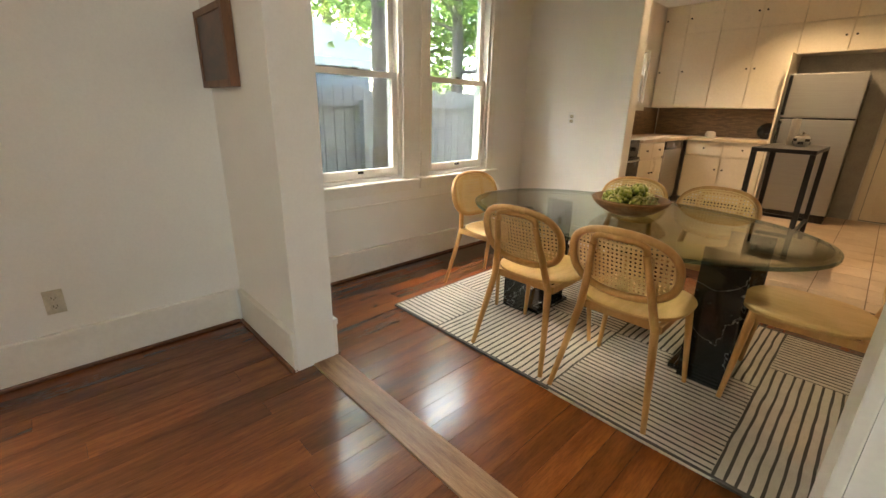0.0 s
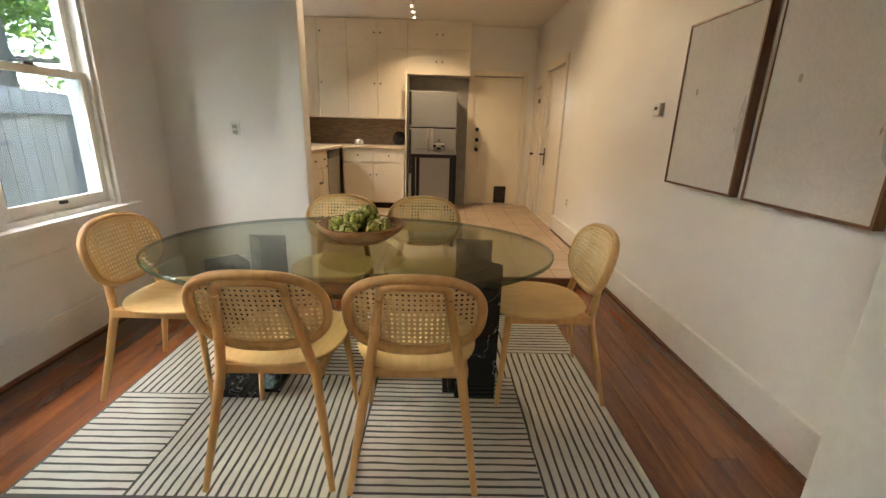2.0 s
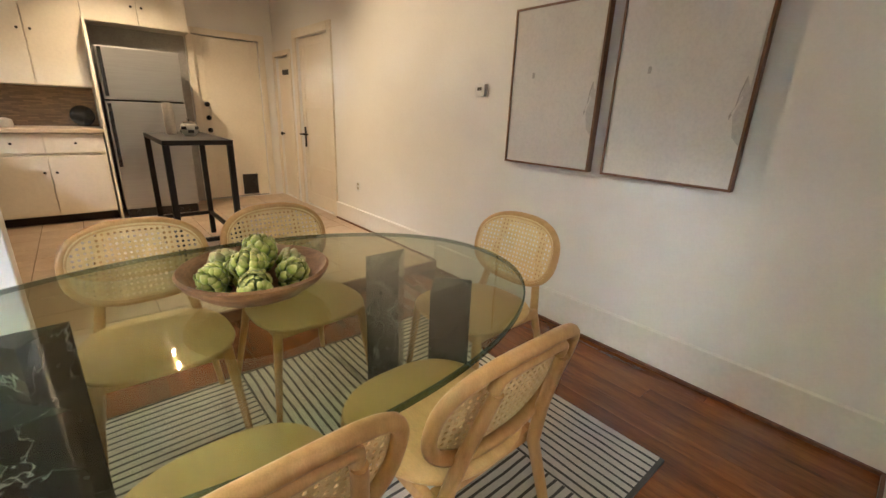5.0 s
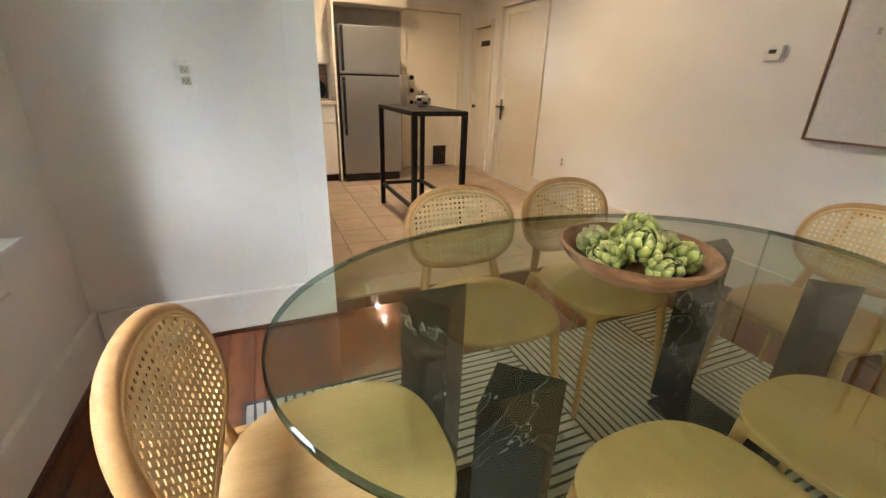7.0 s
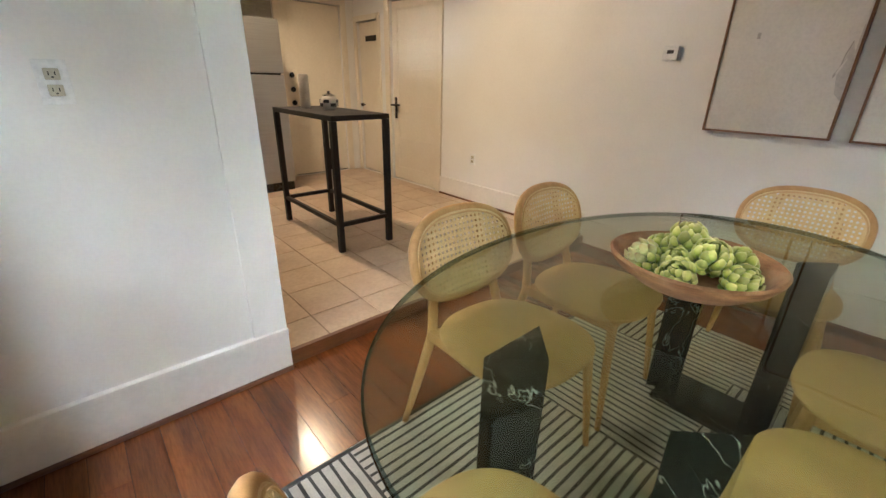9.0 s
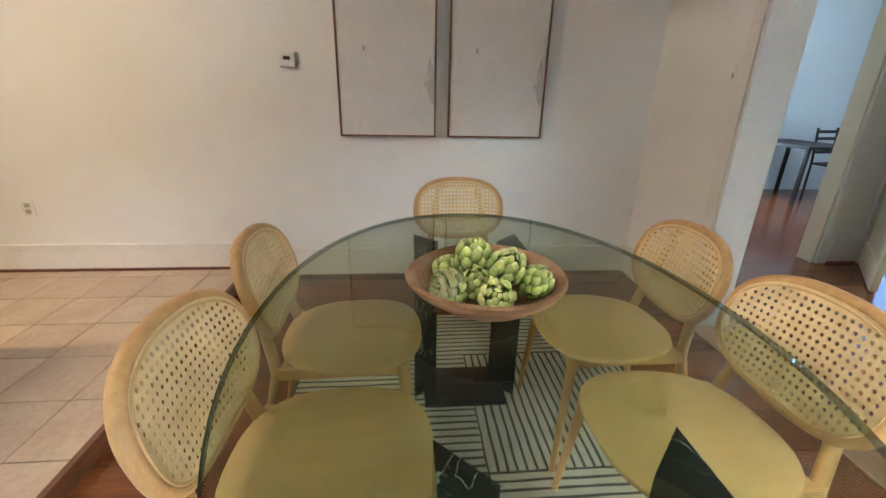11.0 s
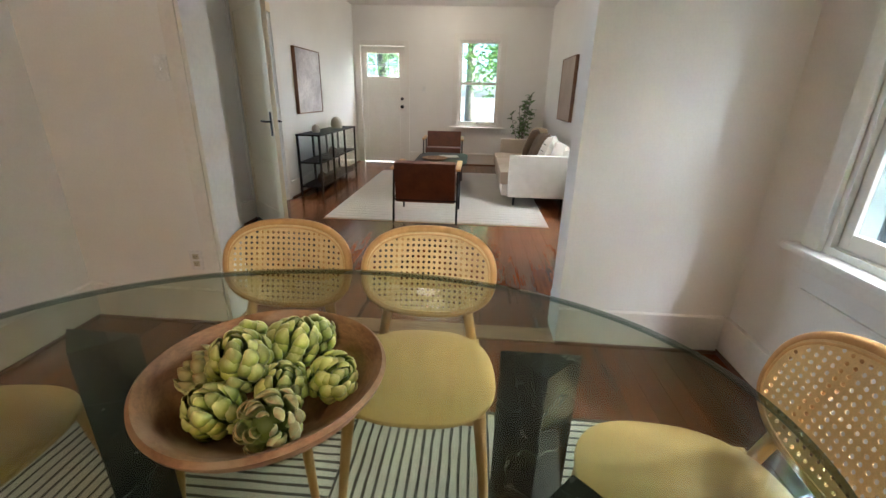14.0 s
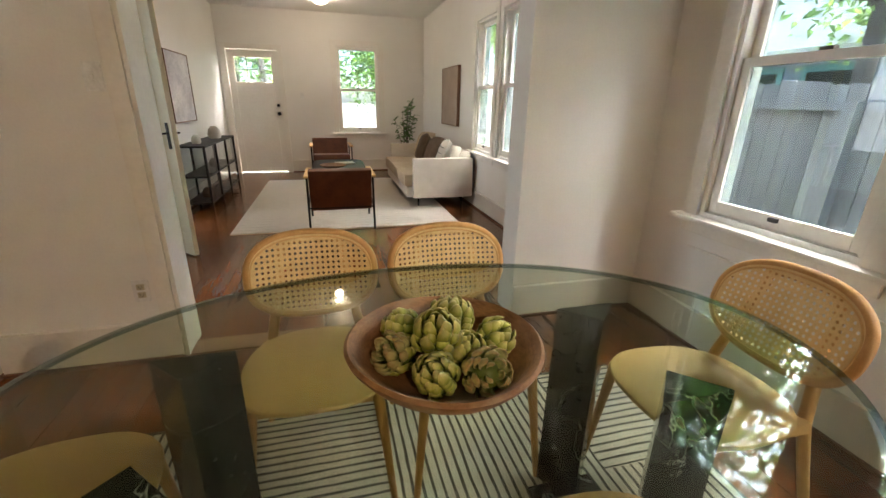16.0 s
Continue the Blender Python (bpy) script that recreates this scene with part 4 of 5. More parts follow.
# ---- dining chairs ----
def dining_chair():
    root = thing("dining_chair", (0, 0, 0), 0, "pale oak dining chair with an oval woven cane back", "chair", "chairs round the table")
    # seat: a rounded board, lightly dished
    bm = bmesh.new()
    rings = []
    n = 48
    outl = superellipse(0.230, 0.233, 2.6, n)
    sy = 0.052
    for s, dz in ((0.0, -0.006), (0.45, -0.005), (0.8, -0.001), (0.95, 0.0), (0.99, -0.003), (1.0, -0.009), (0.985, -0.017), (0.93, -0.020), (0.0, -0.020)):
        if s == 0.0:
            rings.append([bm.verts.new((0, sy, 0.462 + dz))])
        else:
            rings.append([bm.verts.new((x * s * (1 + 0.05 * y / 0.236), sy + y * s, 0.462 + dz)) for x, y in outl])
    for a, b in zip(rings, rings[1:]):
        for k in range(n):
            if len(a) == 1:
                bm.faces.new((a[0], b[k], b[(k + 1) % n]))
            elif len(b) == 1:
                bm.faces.new((a[k], b[0], a[(k + 1) % n]))
            else:
                bm.faces.new((a[k], b[k], b[(k + 1) % n], a[(k + 1) % n]))
    bmesh.ops.recalc_face_normals(bm, faces=bm.faces[:])
    part("seat", bm, OAK, root, "smooth pale oak seat board", True)
    # apron rails
    part("seat_rail", bx((-0.165, 0.195, 0.405), (0.165, 0.218, 0.442), 0.004), OAKV, root)
    part("seat_rail", bx((-0.165, -0.156, 0.405), (0.165, -0.133, 0.442), 0.004), OAKV, root)
    for s in (-1, 1):
        x0, x1 = sorted((s * 0.165, s * 0.188))
        part("seat_rail", bx((x0, -0.165, 0.405), (x1, 0.215, 0.442), 0.004), OAKV, root)
        part("front_leg", tube([(s * 0.222, 0.250, 0.0), (s * 0.200, 0.230, 0.24), (s * 0.180, 0.213, 0.443)], [0.0105, 0.0145, 0.0185], 12), OAKV, root, "", True)
        pts = [(s * 0.222, -0.262, 0.0), (s * 0.192, -0.212, 0.22), (s * 0.164, -0.172, 0.42), (s * 0.138, -0.200, 0.56), (s * 0.117, -0.238, 0.69), (s * 0.108, -0.254, 0.745)]
        part("rear_leg", tube(pts, [0.0115, 0.0155, 0.018, 0.017, 0.015, 0.0145], 12), OAKV, root, "", True)

    def back(x, z):
        """A point of the bowed, leaning back."""
        return Vector((x, -0.180 - 0.28 * (z - 0.53) + 0.55 * x * x, z))
    # arch that joins the two uprights
    arc = []
    for k in range(9):
        t = math.pi * k / 8
        x = 0.108 * math.copysign(abs(math.cos(t)) ** 0.55, math.cos(t))
        z = 0.745 + 0.047 * abs(math.sin(t)) ** 0.55
        p = back(x, z)
        arc.append((p.x, p.y - 0.012, p.z))
    part("back_arch", tube(arc, 0.0145, 10), OAKV, root, "", True)
    # bent oval frame
    ov = [back(x, 0.672 + z) for x, z in superellipse(0.221, 0.142, 2.5, 56)]
    part("back_frame", add_tube(bmesh.new(), [p + Vector((0, -0.002, 0)) for p in ov], 0.0165, 10, True), OAKV, root, "bent oak oval frame", True)
    # open woven cane
    bm = bmesh.new()
    p, ex, a, b = 0.0188, 2.5, 0.219, 0.140
    inside = lambda x, z, f=1.0: abs(x / (a * f)) ** ex + abs(z / (b * f)) ** ex < 1
    nx, nz = int(a / p) + 1, int(b / p) + 1
    off = 0.0135
    for i in range(-nx, nx + 1):
        for j in range(-nz, nz + 1):
            cx, cz = i * p, j * p
            cor = [(cx - p / 2, cz - p / 2), (cx + p / 2, cz - p / 2), (cx + p / 2, cz + p / 2), (cx - p / 2, cz + p / 2)]
            ins = [inside(*c) for c in cor]
            if not any(ins):
                continue

            def put(x, z):
                f = (abs(x / a) ** ex + abs(z / b) ** ex) ** (1 / ex)
                if f > 1:
                    x, z = x / f, z / f
                q = back(x, 0.672 + z)
                return bm.verts.new((q.x, q.y + off, q.z))
            if all(ins) and inside(cx, cz, 0.93):
                r = p * 0.27
                hole = [put(cx + r * math.cos(math.pi * (0.25 + k / 4)), cz + r * math.sin(math.pi * (0.25 + k / 4))) for k in range(8)]
                edge = [put(cx + p / 2, cz + p / 2), put(cx, cz + p / 2), put(cx - p / 2, cz + p / 2), put(cx - p / 2, cz), put(cx - p / 2, cz - p / 2), put(cx, cz - p / 2), put(cx + p / 2, cz - p / 2), put(cx + p / 2, cz)]
                for k in range(8):
                    bm.faces.new((edge[k], edge[(k + 1) % 8], hole[(k + 1) % 8], hole[k]))
            else:
                bm.faces.new([put(*c) for c in cor])
    bmesh.ops.remove_doubles(bm, verts=bm.verts[:], dist=0.0006)
    bmesh.ops.recalc_face_normals(bm, faces=bm.faces[:])
    for f in bm.faces:
        if f.normal.y < 0:
            f.normal_flip()
    cane = part("cane_panel", bm, CANE, root, "open woven cane panel")
    sd = cane.modifiers.new("thick", "SOLIDIFY")
    sd.thickness, sd.offset = 0.0022, 0
    # thin bead that holds the cane
    part("cane_bead", add_tube(bmesh.new(), [back(x, 0.672 + z) + Vector((0, 0.0145, 0)) for x, z in superellipse(0.211, 0.132, 2.5, 56)], 0.0035, 6, True), OAK, root, "", True)
    return root


RZ = 0.0135  # rug top
CH = [((-0.678, 2.688), 1.0), ((-0.168, 2.680), 0.5), ((-0.706, 3.652), 179), ((-0.178, 3.665), 182), ((-1.362, 3.128), -91), ((0.448, 3.155), 91)]
first = dining_chair()
first.matrix_world = pose(*CH[0][0], RZ, 0, 0, CH[0][1])
for (x, y), rz in CH[1:]:
    copy_thing(first, pose(x, y, RZ, 0, 0, rz))

# ---- dining table ----
TX, TY, TZ = -0.49, 3.182, 0.699
TA, TB = 0.946, 0.634   # half length and half width of the glass
tb = thing("dining_table", (0, 0, 0), 0, "oval green glass table on black marble pillars", "table")
bm = bmesh.new()
n = 128
el = superellipse(TA, TB, 2.08, n)
# a wide polished bevel on top, a blunt edge, a small chamfer below; (inset, height)
prof = [(0.030, 0.024), (0.006, 0.0185), (0.001, 0.0165), (0.0, 0.010), (0.001, 0.003), (0.005, 0.0)]
rings = []
for d, z in prof:
    rings.append([bm.verts.new((TX + x * (1 - d / TA), TY + y * (1 - d / TB), TZ + z)) for x, y in el])
for a, b in zip(rings, rings[1:]):
    for k in range(n):
        bm.faces.new((a[k], a[(k + 1) % n], b[(k + 1) % n], b[k])).material_index = 0 if a is rings[0] else 1
bm.faces.new(rings[0])
bm.faces.new(rings[-1][::-1])
bmesh.ops.recalc_face_normals(bm, faces=bm.faces[:])
part("glass_top", bm, [TABLEGLASS, GLASSEDGE], tb, "thick clear green glass with a bevelled edge")
for cx, y0, s in ((-0.998, 2.945, 1), (-1.0, 3.385, -1), (0.098, 2.972, 1), (0.105, 3.402, -1)):
    ou = [(cx - 0.097, y0), (cx + 0.097, y0), (cx, y0 + s * 0.098)]
    part("pillar", prism(ou if s > 0 else ou[::-1], RZ, TZ - 0.001, 0.002), MARBLE, tb, "three-sided black marble pillar with white veins")
for x0, x1, y0, y1 in ((-1.08, -0.84, 2.99, 3.34), (-0.055, 0.185, 3.015, 3.36)):
    part("base_plate", bx((x0, y0, RZ), (x1, y1, RZ + 0.022), 0.003), MARBLE, tb, "black marble base plate")

# ---- rug under the table ----
rg = thing("area_rug", (0, 0, 0), 0, "ivory wool rug with charcoal stripes in changing directions", "rug")
RX0, RX1, RY0, RY1 = -1.575, 0.725, 2.385, 3.935
bm = bmesh.new()
nx, ny = 60, 40
grid = [[None] * (ny + 1) for _ in range(nx + 1)]
def rug_z(x, y):
    return 0.0005 * math.sin(9 * x + 2 * y) + 0.0006 * noise.noise(Vector((x * 3, y * 3, 0)))
top = [[bm.verts.new((RX0 + (RX1 - RX0) * i / nx, RY0 + (RY1 - RY0) * j / ny + 0.006 * math.sin(7 * i / nx) * (1 if j in (0, ny) else 0), 0.012 + rug_z(RX0 + (RX1 - RX0) * i / nx, RY0 + (RY1 - RY0) * j / ny))) for j in range(ny + 1)] for i in range(nx + 1)]
for i in range(nx):
    for j in range(ny):
        bm.faces.new((top[i][j], top[i + 1][j], top[i + 1][j + 1], top[i][j + 1]))
r = bmesh.ops.extrude_face_region(bm, geom=bm.faces[:])
for v in r["geom"]:
    if isinstance(v, bmesh.types.BMVert):
        v.co.z = 0.0006
bmesh.ops.recalc_face_normals(bm, faces=bm.faces[:])
part("rug_body", bm, RUGW, rg)
rng = random.Random(8)


def stripe(bm, x0, y0, x1, y1, w):
    """A slightly wavering dark stripe."""
    d = Vector((x1 - x0, y1 - y0))
    m = max(int(d.length / 0.06), 1)
    nrm = Vector((-d.y, d.x)).normalized()
    prev = None
    ph = rng.uniform(0, 9)
    for k in range(m + 1):
        c = Vector((x0, y0)) + d * k / m + nrm * 0.0042 * noise.noise(Vector((ph, k * 0.5, 0)))
        ww = w * rng.uniform(0.4, 0.56)
        z = 0.0136 + rug_z(c.x, c.y)
        a, b = bm.verts.new((c.x + nrm.x * ww, c.y + nrm.y * ww, z)), bm.verts.new((c.x - nrm.x * ww, c.y - nrm.y * ww, z))
        if prev:
            bm.faces.new((prev[0], prev[1], b, a))
        prev = (a, b)


bm = bmesh.new()
COLS = [RX0, -1.165, -0.39, 0.315, RX1]
MIDS = [2.97, 3.15, 3.15, 3.41]
for c in range(4):
    for row in range(2):
        xa, xb = COLS[c], COLS[c + 1]
        ya, yb = (RY0, MIDS[c]) if row == 0 else (MIDS[c], RY1)
        along_x = (c + row) % 2 == 0
        p = 0.0345
        if along_x:
            m = int((yb - ya) / p)
            for k in range(1, m):
                y = ya + (yb - ya) * k / m
                stripe(bm, xa + 0.006, y, xb - 0.006, y, 0.0112)
        else:
            m = int((xb - xa) / p)
            for k in range(1, m):
                x = xa + (xb - xa) * k / m
                stripe(bm, x, ya + 0.006, x, yb - 0.006, 0.0112)
        stripe(bm, xa, yb, xb, yb, 0.008)
    stripe(bm, COLS[c], RY0, COLS[c], RY1, 0.011)
part("stripes", bm, RUGD, rg, "charcoal woven stripes")
for a, b in (((RX0, RY0 - 0.003), (RX1, RY0 + 0.014)), ((RX0, RY1 - 0.012), (RX1, RY1 + 0.003))):
    part("hem", bx((a[0], a[1], 0.0008), (b[0], b[1], 0.0142), 0.003), RUGD, rg, "charcoal hem")

# ---- bowl of artichokes ----
BX, BY, BZ = -0.468, 3.218, TZ + 0.0245
bw = thing("wooden_bowl", (BX, BY, BZ), 0, "rough turned wooden bowl on the glass table", "bowl")
prof = [(0.004, 0.0), (0.08, 0.0), (0.097, 0.005), (0.145, 0.027), (0.192, 0.062), (0.206, 0.080), (0.210, 0.090), (0.203, 0.096), (0.192, 0.09), (0.172, 0.064), (0.13, 0.036), (0.085, 0.019), (0.004, 0.014)]
part("bowl_body", lathe(prof, 64, (0, 0, 0), 0.035, 2.0), BOWLWOOD, bw, "", True)


def bract_mesh():
    """One fleshy pointed bract, its base at the origin, tip along +z, outside along +y."""
    bm = bmesh.new()
    rows = []
    prof = [(0.0, 0.55), (0.2, 0.84), (0.45, 1.0), (0.70, 0.86), (0.87, 0.56), (0.96, 0.28), (1.0, 0.08)]
    for t, w in prof:
        rows.append([bm.verts.new((0.5 * w * u, 0.17 * math.sin(math.pi * min(t * 0.9, 1)) + 0.24 * (1 - u * u) * w - 0.05, t)) for u in (-1, -0.55, 0, 0.55, 1)])
    back = [[bm.verts.new((v.co.x * 0.92, v.co.y - 0.11 * (1 - t) - 0.02, v.co.z * 0.985)) for v in r] for (t, w), r in zip(prof, rows)]
    for R, flip in ((rows, False), (back, True)):
        for a, b in zip(R, R[1:]):
            for k in range(4):
                f = (a[k], b[k], b[k + 1], a[k + 1])
                bm.faces.new(f[::-1] if flip else f)
    for k in (0, 4):
        for i in range(len(prof) - 1):
            f = (rows[i][k], rows[i + 1][k], back[i + 1][k], back[i][k])
            bm.faces.new(f if k else f[::-1])
    bm.faces.new([v for v in rows[-1]] + [v for v in back[-1]][::-1])
    bmesh.ops.recalc_face_normals(bm, faces=bm.faces[:])
    me = bpy.data.meshes.new("bract")
    bm.to_mesh(me)
    bm.free()
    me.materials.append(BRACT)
    me.shade_smooth()
    return me


BR = bract_mesh()
BR_DRY = BR.copy()
BR_DRY.materials.clear()
BR_DRY.materials.append(TIPS)


def artichoke(loc, r, tilt, spin, opened, label):
    root = tagged(new("artichoke"), label, "artichoke", "artichokes in the bowl")
    root.matrix_world = Matrix.Translation((BX + loc[0], BY + loc[1], BZ + loc[2])) @ Vector(tilt).to_track_quat("Z", "Y").to_matrix().to_4x4() @ Matrix.Rotation(radians(spin), 4, "Z")
    bm = bmesh.new()
    bmesh.ops.create_icosphere(bm, subdivisions=2, radius=r * 0.82)
    for v in bm.verts:
        v.co.z *= 1.25
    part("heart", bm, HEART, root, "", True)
    part("stem", tube([(0, 0, -r * 0.6), (0.003, 0.002, -r * 1.3)], [r * 0.36, r * 0.27], 10), HEART, root, "cut green stem", True)
    rng = random.Random(int(r * 1e4) + int(spin))
    k, tiers = 0, [(-0.82, 4, 0.62), (-0.58, 6, 0.78), (-0.30, 7, 0.90), (0.0, 8, 0.98), (0.28, 7, 1.0), (0.54, 6, 0.92), (0.76, 4, 0.80), (0.93, 3, 0.62)]
    for ti, (h, cnt, ln) in enumerate(tiers):
        rad = math.sqrt(max(1 - h * h, 0.05)) * r * 0.84
        for q in range(cnt):
            a = 2 * math.pi * (q + 0.5 * (ti % 2)) / cnt + rng.uniform(-0.08, 0.08)
            dry = opened and ti >= 3
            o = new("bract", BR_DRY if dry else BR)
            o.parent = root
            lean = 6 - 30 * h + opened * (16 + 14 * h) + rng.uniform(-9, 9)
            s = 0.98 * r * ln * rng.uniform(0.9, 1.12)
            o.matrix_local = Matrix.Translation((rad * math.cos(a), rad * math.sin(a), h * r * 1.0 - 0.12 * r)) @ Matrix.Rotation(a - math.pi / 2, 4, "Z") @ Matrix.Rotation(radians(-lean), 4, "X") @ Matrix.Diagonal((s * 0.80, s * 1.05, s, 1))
    return root


AL = "plump green artichoke resting in the wooden bowl"
for loc, r, axis, spin in (
        ((0.026, 0.034, 0.118), 0.041, (0.10, 0.10, 1), 70),
        ((-0.024, -0.040, 0.106), 0.041, (-0.35, -0.30, 1), 20),
        ((-0.110, -0.004, 0.070), 0.037, (-0.75, 0.15, 0.7), 260),
        ((-0.036, -0.116, 0.074), 0.036, (-0.15, -0.75, 0.7), 130),
        ((0.040, 0.096, 0.070), 0.037, (0.45, 0.25, 0.85), 200),
        ((0.076, -0.078, 0.074), 0.037, (0.55, -0.45, 0.75), 10),
        ((-0.036, 0.026, 0.066), 0.036, (-0.3, 0.2, 1), 320)):
    artichoke(loc, r, axis, spin, 0, AL)
artichoke((-0.054, 0.102, 0.066), 0.038, (-0.1, 0.80, 0.60), 40, 1, "artichoke with open dry brown tips in the wooden bowl")
artichoke((0.104, 0.010, 0.072), 0.034, (0.75, 0.1, 0.65), 95, 1, "artichoke with open dry brown tips against the bowl's side")

# ---- kitchen ----
def cab_unit(name, axis, front, side, lo, hi, z0, z1, depth, rows, label, toe=0.0, knobs=True):
    """A painted cabinet unit. rows: (z0, z1, how many doors)."""
    root = thing(name, (0, 0, 0), 0, label, "cabinet")

    def B(d0, d1, l, h, za, zb, bev=0.0):
        p, q = sorted((front + side * d0, front + side * d1))
        return bx((p, l, za), (q, h, zb), bev) if axis == "x" else bx((l, p, za), (h, q, zb), bev)
    part("body", B(-depth, -0.02, lo + 0.001, hi - 0.001, z0 + toe, z1), CAB, root)
    if toe:
        part("toe_kick", B(-depth, -0.08, lo + 0.001, hi - 0.001, z0, z0 + toe), SUBFLOOR, root)
    for za, zb, cnt in rows:
        w = (hi - lo) / cnt
        for i in range(cnt):
            l, h = lo + i * w + 0.004, lo + (i + 1) * w - 0.004
            d = part("door" if zb - za > 0.22 else "drawer_front", B(-0.02, 0.0, l, h, za + 0.003, zb - 0.003, 0.005), CAB, root)
            if zb - za > 0.22:
                u = (h - 0.04 if i % 2 == 0 and cnt > 1 else l + 0.04)
                z = zb - 0.16 if z0 < 1 else (za + zb) / 2
            else:
                u, z = (l + h) / 2, (za + zb) / 2
            kb = part("knob", lathe([(0.005, 0), (0.006, 0.012), (0.012, 0.017), (0.011, 0.025), (0.003, 0.027)], 10), DARKHW, d, "", True)
            kb.matrix_local = pose(front, u, z, 0, 90 * side, 0) if axis == "x" else pose(u, front, z, -90 * side, 0, 0)
    return root


CZ = 0.985
UL = "white painted upper cabinet with small dark knobs"
cab_unit("upper_cabinet", "y", 7.72, -1, -2.17, -1.86, 1.375, 2.715, 0.32, [(1.375, 2.34, 1), (2.34, 2.715, 1)], UL)
cab_unit("upper_cabinet", "y", 7.72, -1, -1.86, -1.44, 1.375, 2.715, 0.32, [(1.375, 2.34, 1), (2.34, 2.715, 1)], UL)
cab_unit("upper_cabinet", "y", 7.72, -1, -1.44, -0.575, 1.375, 2.715, 0.32, [(1.375, 2.34, 2), (2.34, 2.715, 2)], UL)
cab_unit("upper_cabinet", "y", 7.72, -1, -0.575, 0.335, 2.0, 2.715, 0.32, [(2.0, 2.34, 2), (2.34, 2.715, 2)], "white painted cabinet above the fridge")
cab_unit("base_cabinet", "y", 7.46, -1, -1.50, -0.60, K, CZ - 0.035, 0.58, [(K + 0.1, 0.74, 2), (0.76, CZ - 0.04, 2)], "white painted base cabinet with two drawers and doors", 0.09)
cab_unit("base_cabinet", "x", -1.53, 1, 5.95, 6.72, K, CZ - 0.035, 0.64, [(K + 0.1, 0.74, 2), (0.76, CZ - 0.04, 2)], "white painted base cabinet under the window", 0.09)
dw = thing("dishwasher", (0, 0, 0), 0, "stainless dishwasher with a black control strip", "dishwasher")
part("body", bx((-2.16, 6.73, K + 0.002), (-1.55, 7.35, CZ - 0.036)), KITCHENBLACK, dw)
part("door", bx((-1.55, 6.735, K + 0.1), (-1.522, 7.345, 0.84), 0.004), STEEL, dw, "brushed steel door")
part("control_strip", bx((-1.55, 6.735, 0.842), (-1.518, 7.345, CZ - 0.04), 0.004), KITCHENBLACK, dw)
rgc = thing("range_cooker", (0, 0, 0), 0, "black and white range cooker beside the counter", "cooker")
part("body", bx((-2.16, 5.15, K + 0.002), (-1.54, 5.93, CZ)), KITCHENBLACK, rgc)
part("oven_door", bx((-1.54, 5.17, K + 0.12), (-1.505, 5.91, 0.80), 0.006), KITCHENBLACK, rgc)
part("handle", tube([(-1.475, 5.24, 0.77), (-1.475, 5.84, 0.77)], 0.011, 10), STEEL, rgc, "", True)
for y in (5.3, 5.45, 5.62, 5.78):
    o = part("burner_knob", lathe([(0.02, 0), (0.022, 0.02), (0.016, 0.03)], 12), KITCHENBLACK, rgc, "", True)
    o.matrix_local = pose(-1.54, y, 0.89, 0, 90, 0)
for x in (-2.0, -1.72):
    for y in (5.36, 5.72):
        part("burner", lathe([(0.085, 0.0), (0.085, 0.018), (0.06, 0.02), (0.055, 0.004), (0.003, 0.003)], 20, (x, y, CZ)), KITCHENBLACK, rgc, "", True)
bm = prism([(XW, 5.94), (-1.505, 5.94), (-1.505, 7.435), (-0.59, 7.435), (-0.59, YK - 0.002), (XW, YK - 0.002)], CZ - 0.035, CZ, 0.004)
tagged(mesh_ob("worktop", bm, COUNTER), "pale laminate worktop that turns the corner", "worktop")
tagged(mesh_ob("backsplash", bx((-2.16, YK - 0.014, CZ + 0.002), (-0.592, YK - 0.002, 1.373)), SPLASH), "brown glass mosaic backsplash", "backsplash", kind="structure")
tagged(mesh_ob("backsplash", bx((XW + 0.001, 6.48, CZ + 0.002), (XW + 0.013, YK - 0.016, 1.373)), SPLASH), "brown glass mosaic backsplash", "backsplash", kind="structure")
tagged(mesh_ob("alcove_side", bx((-0.588, 7.44, K), (-0.566, YK - 0.002, 1.998)), CAB), "painted side panel of the fridge alcove", "panel", kind="structure")
# the alcove's back is set darker than its side panel
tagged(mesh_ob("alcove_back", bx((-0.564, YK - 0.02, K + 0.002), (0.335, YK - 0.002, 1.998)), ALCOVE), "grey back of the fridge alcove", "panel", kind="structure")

fr = thing("fridge", (0, 0, 0), 0, "stainless top-freezer fridge with long black handles", "fridge")
FX0, FX1, FY = -0.535, 0.145, 7.40
part("body", bx((FX0 + 0.004, FY + 0.07, K + 0.03), (FX1 - 0.004, YK - 0.04, 1.745), 0.008), KITCHENBLACK, fr, "black fridge body")
part("freezer_door", bx((FX0, FY, 1.27), (FX1, FY + 0.066, 1.755), 0.012), STEEL, fr, "brushed steel freezer door")
part("fridge_door", bx((FX0, FY, K + 0.10), (FX1, FY + 0.066, 1.255), 0.012), STEEL, fr, "brushed steel fridge door")
part("kick_grille", bx((FX0 + 0.01, FY + 0.03, K + 0.002), (FX1 - 0.01, FY + 0.09, K + 0.092), 0.004), KITCHENBLACK, fr)
for za, zb in ((1.30, 1.74), (0.62, 1.235)):
    part("handle", bx((FX0 + 0.012, FY - 0.045, za), (FX0 + 0.042, FY - 0.001, zb), 0.008), KITCHENBLACK, fr, "long black handle")

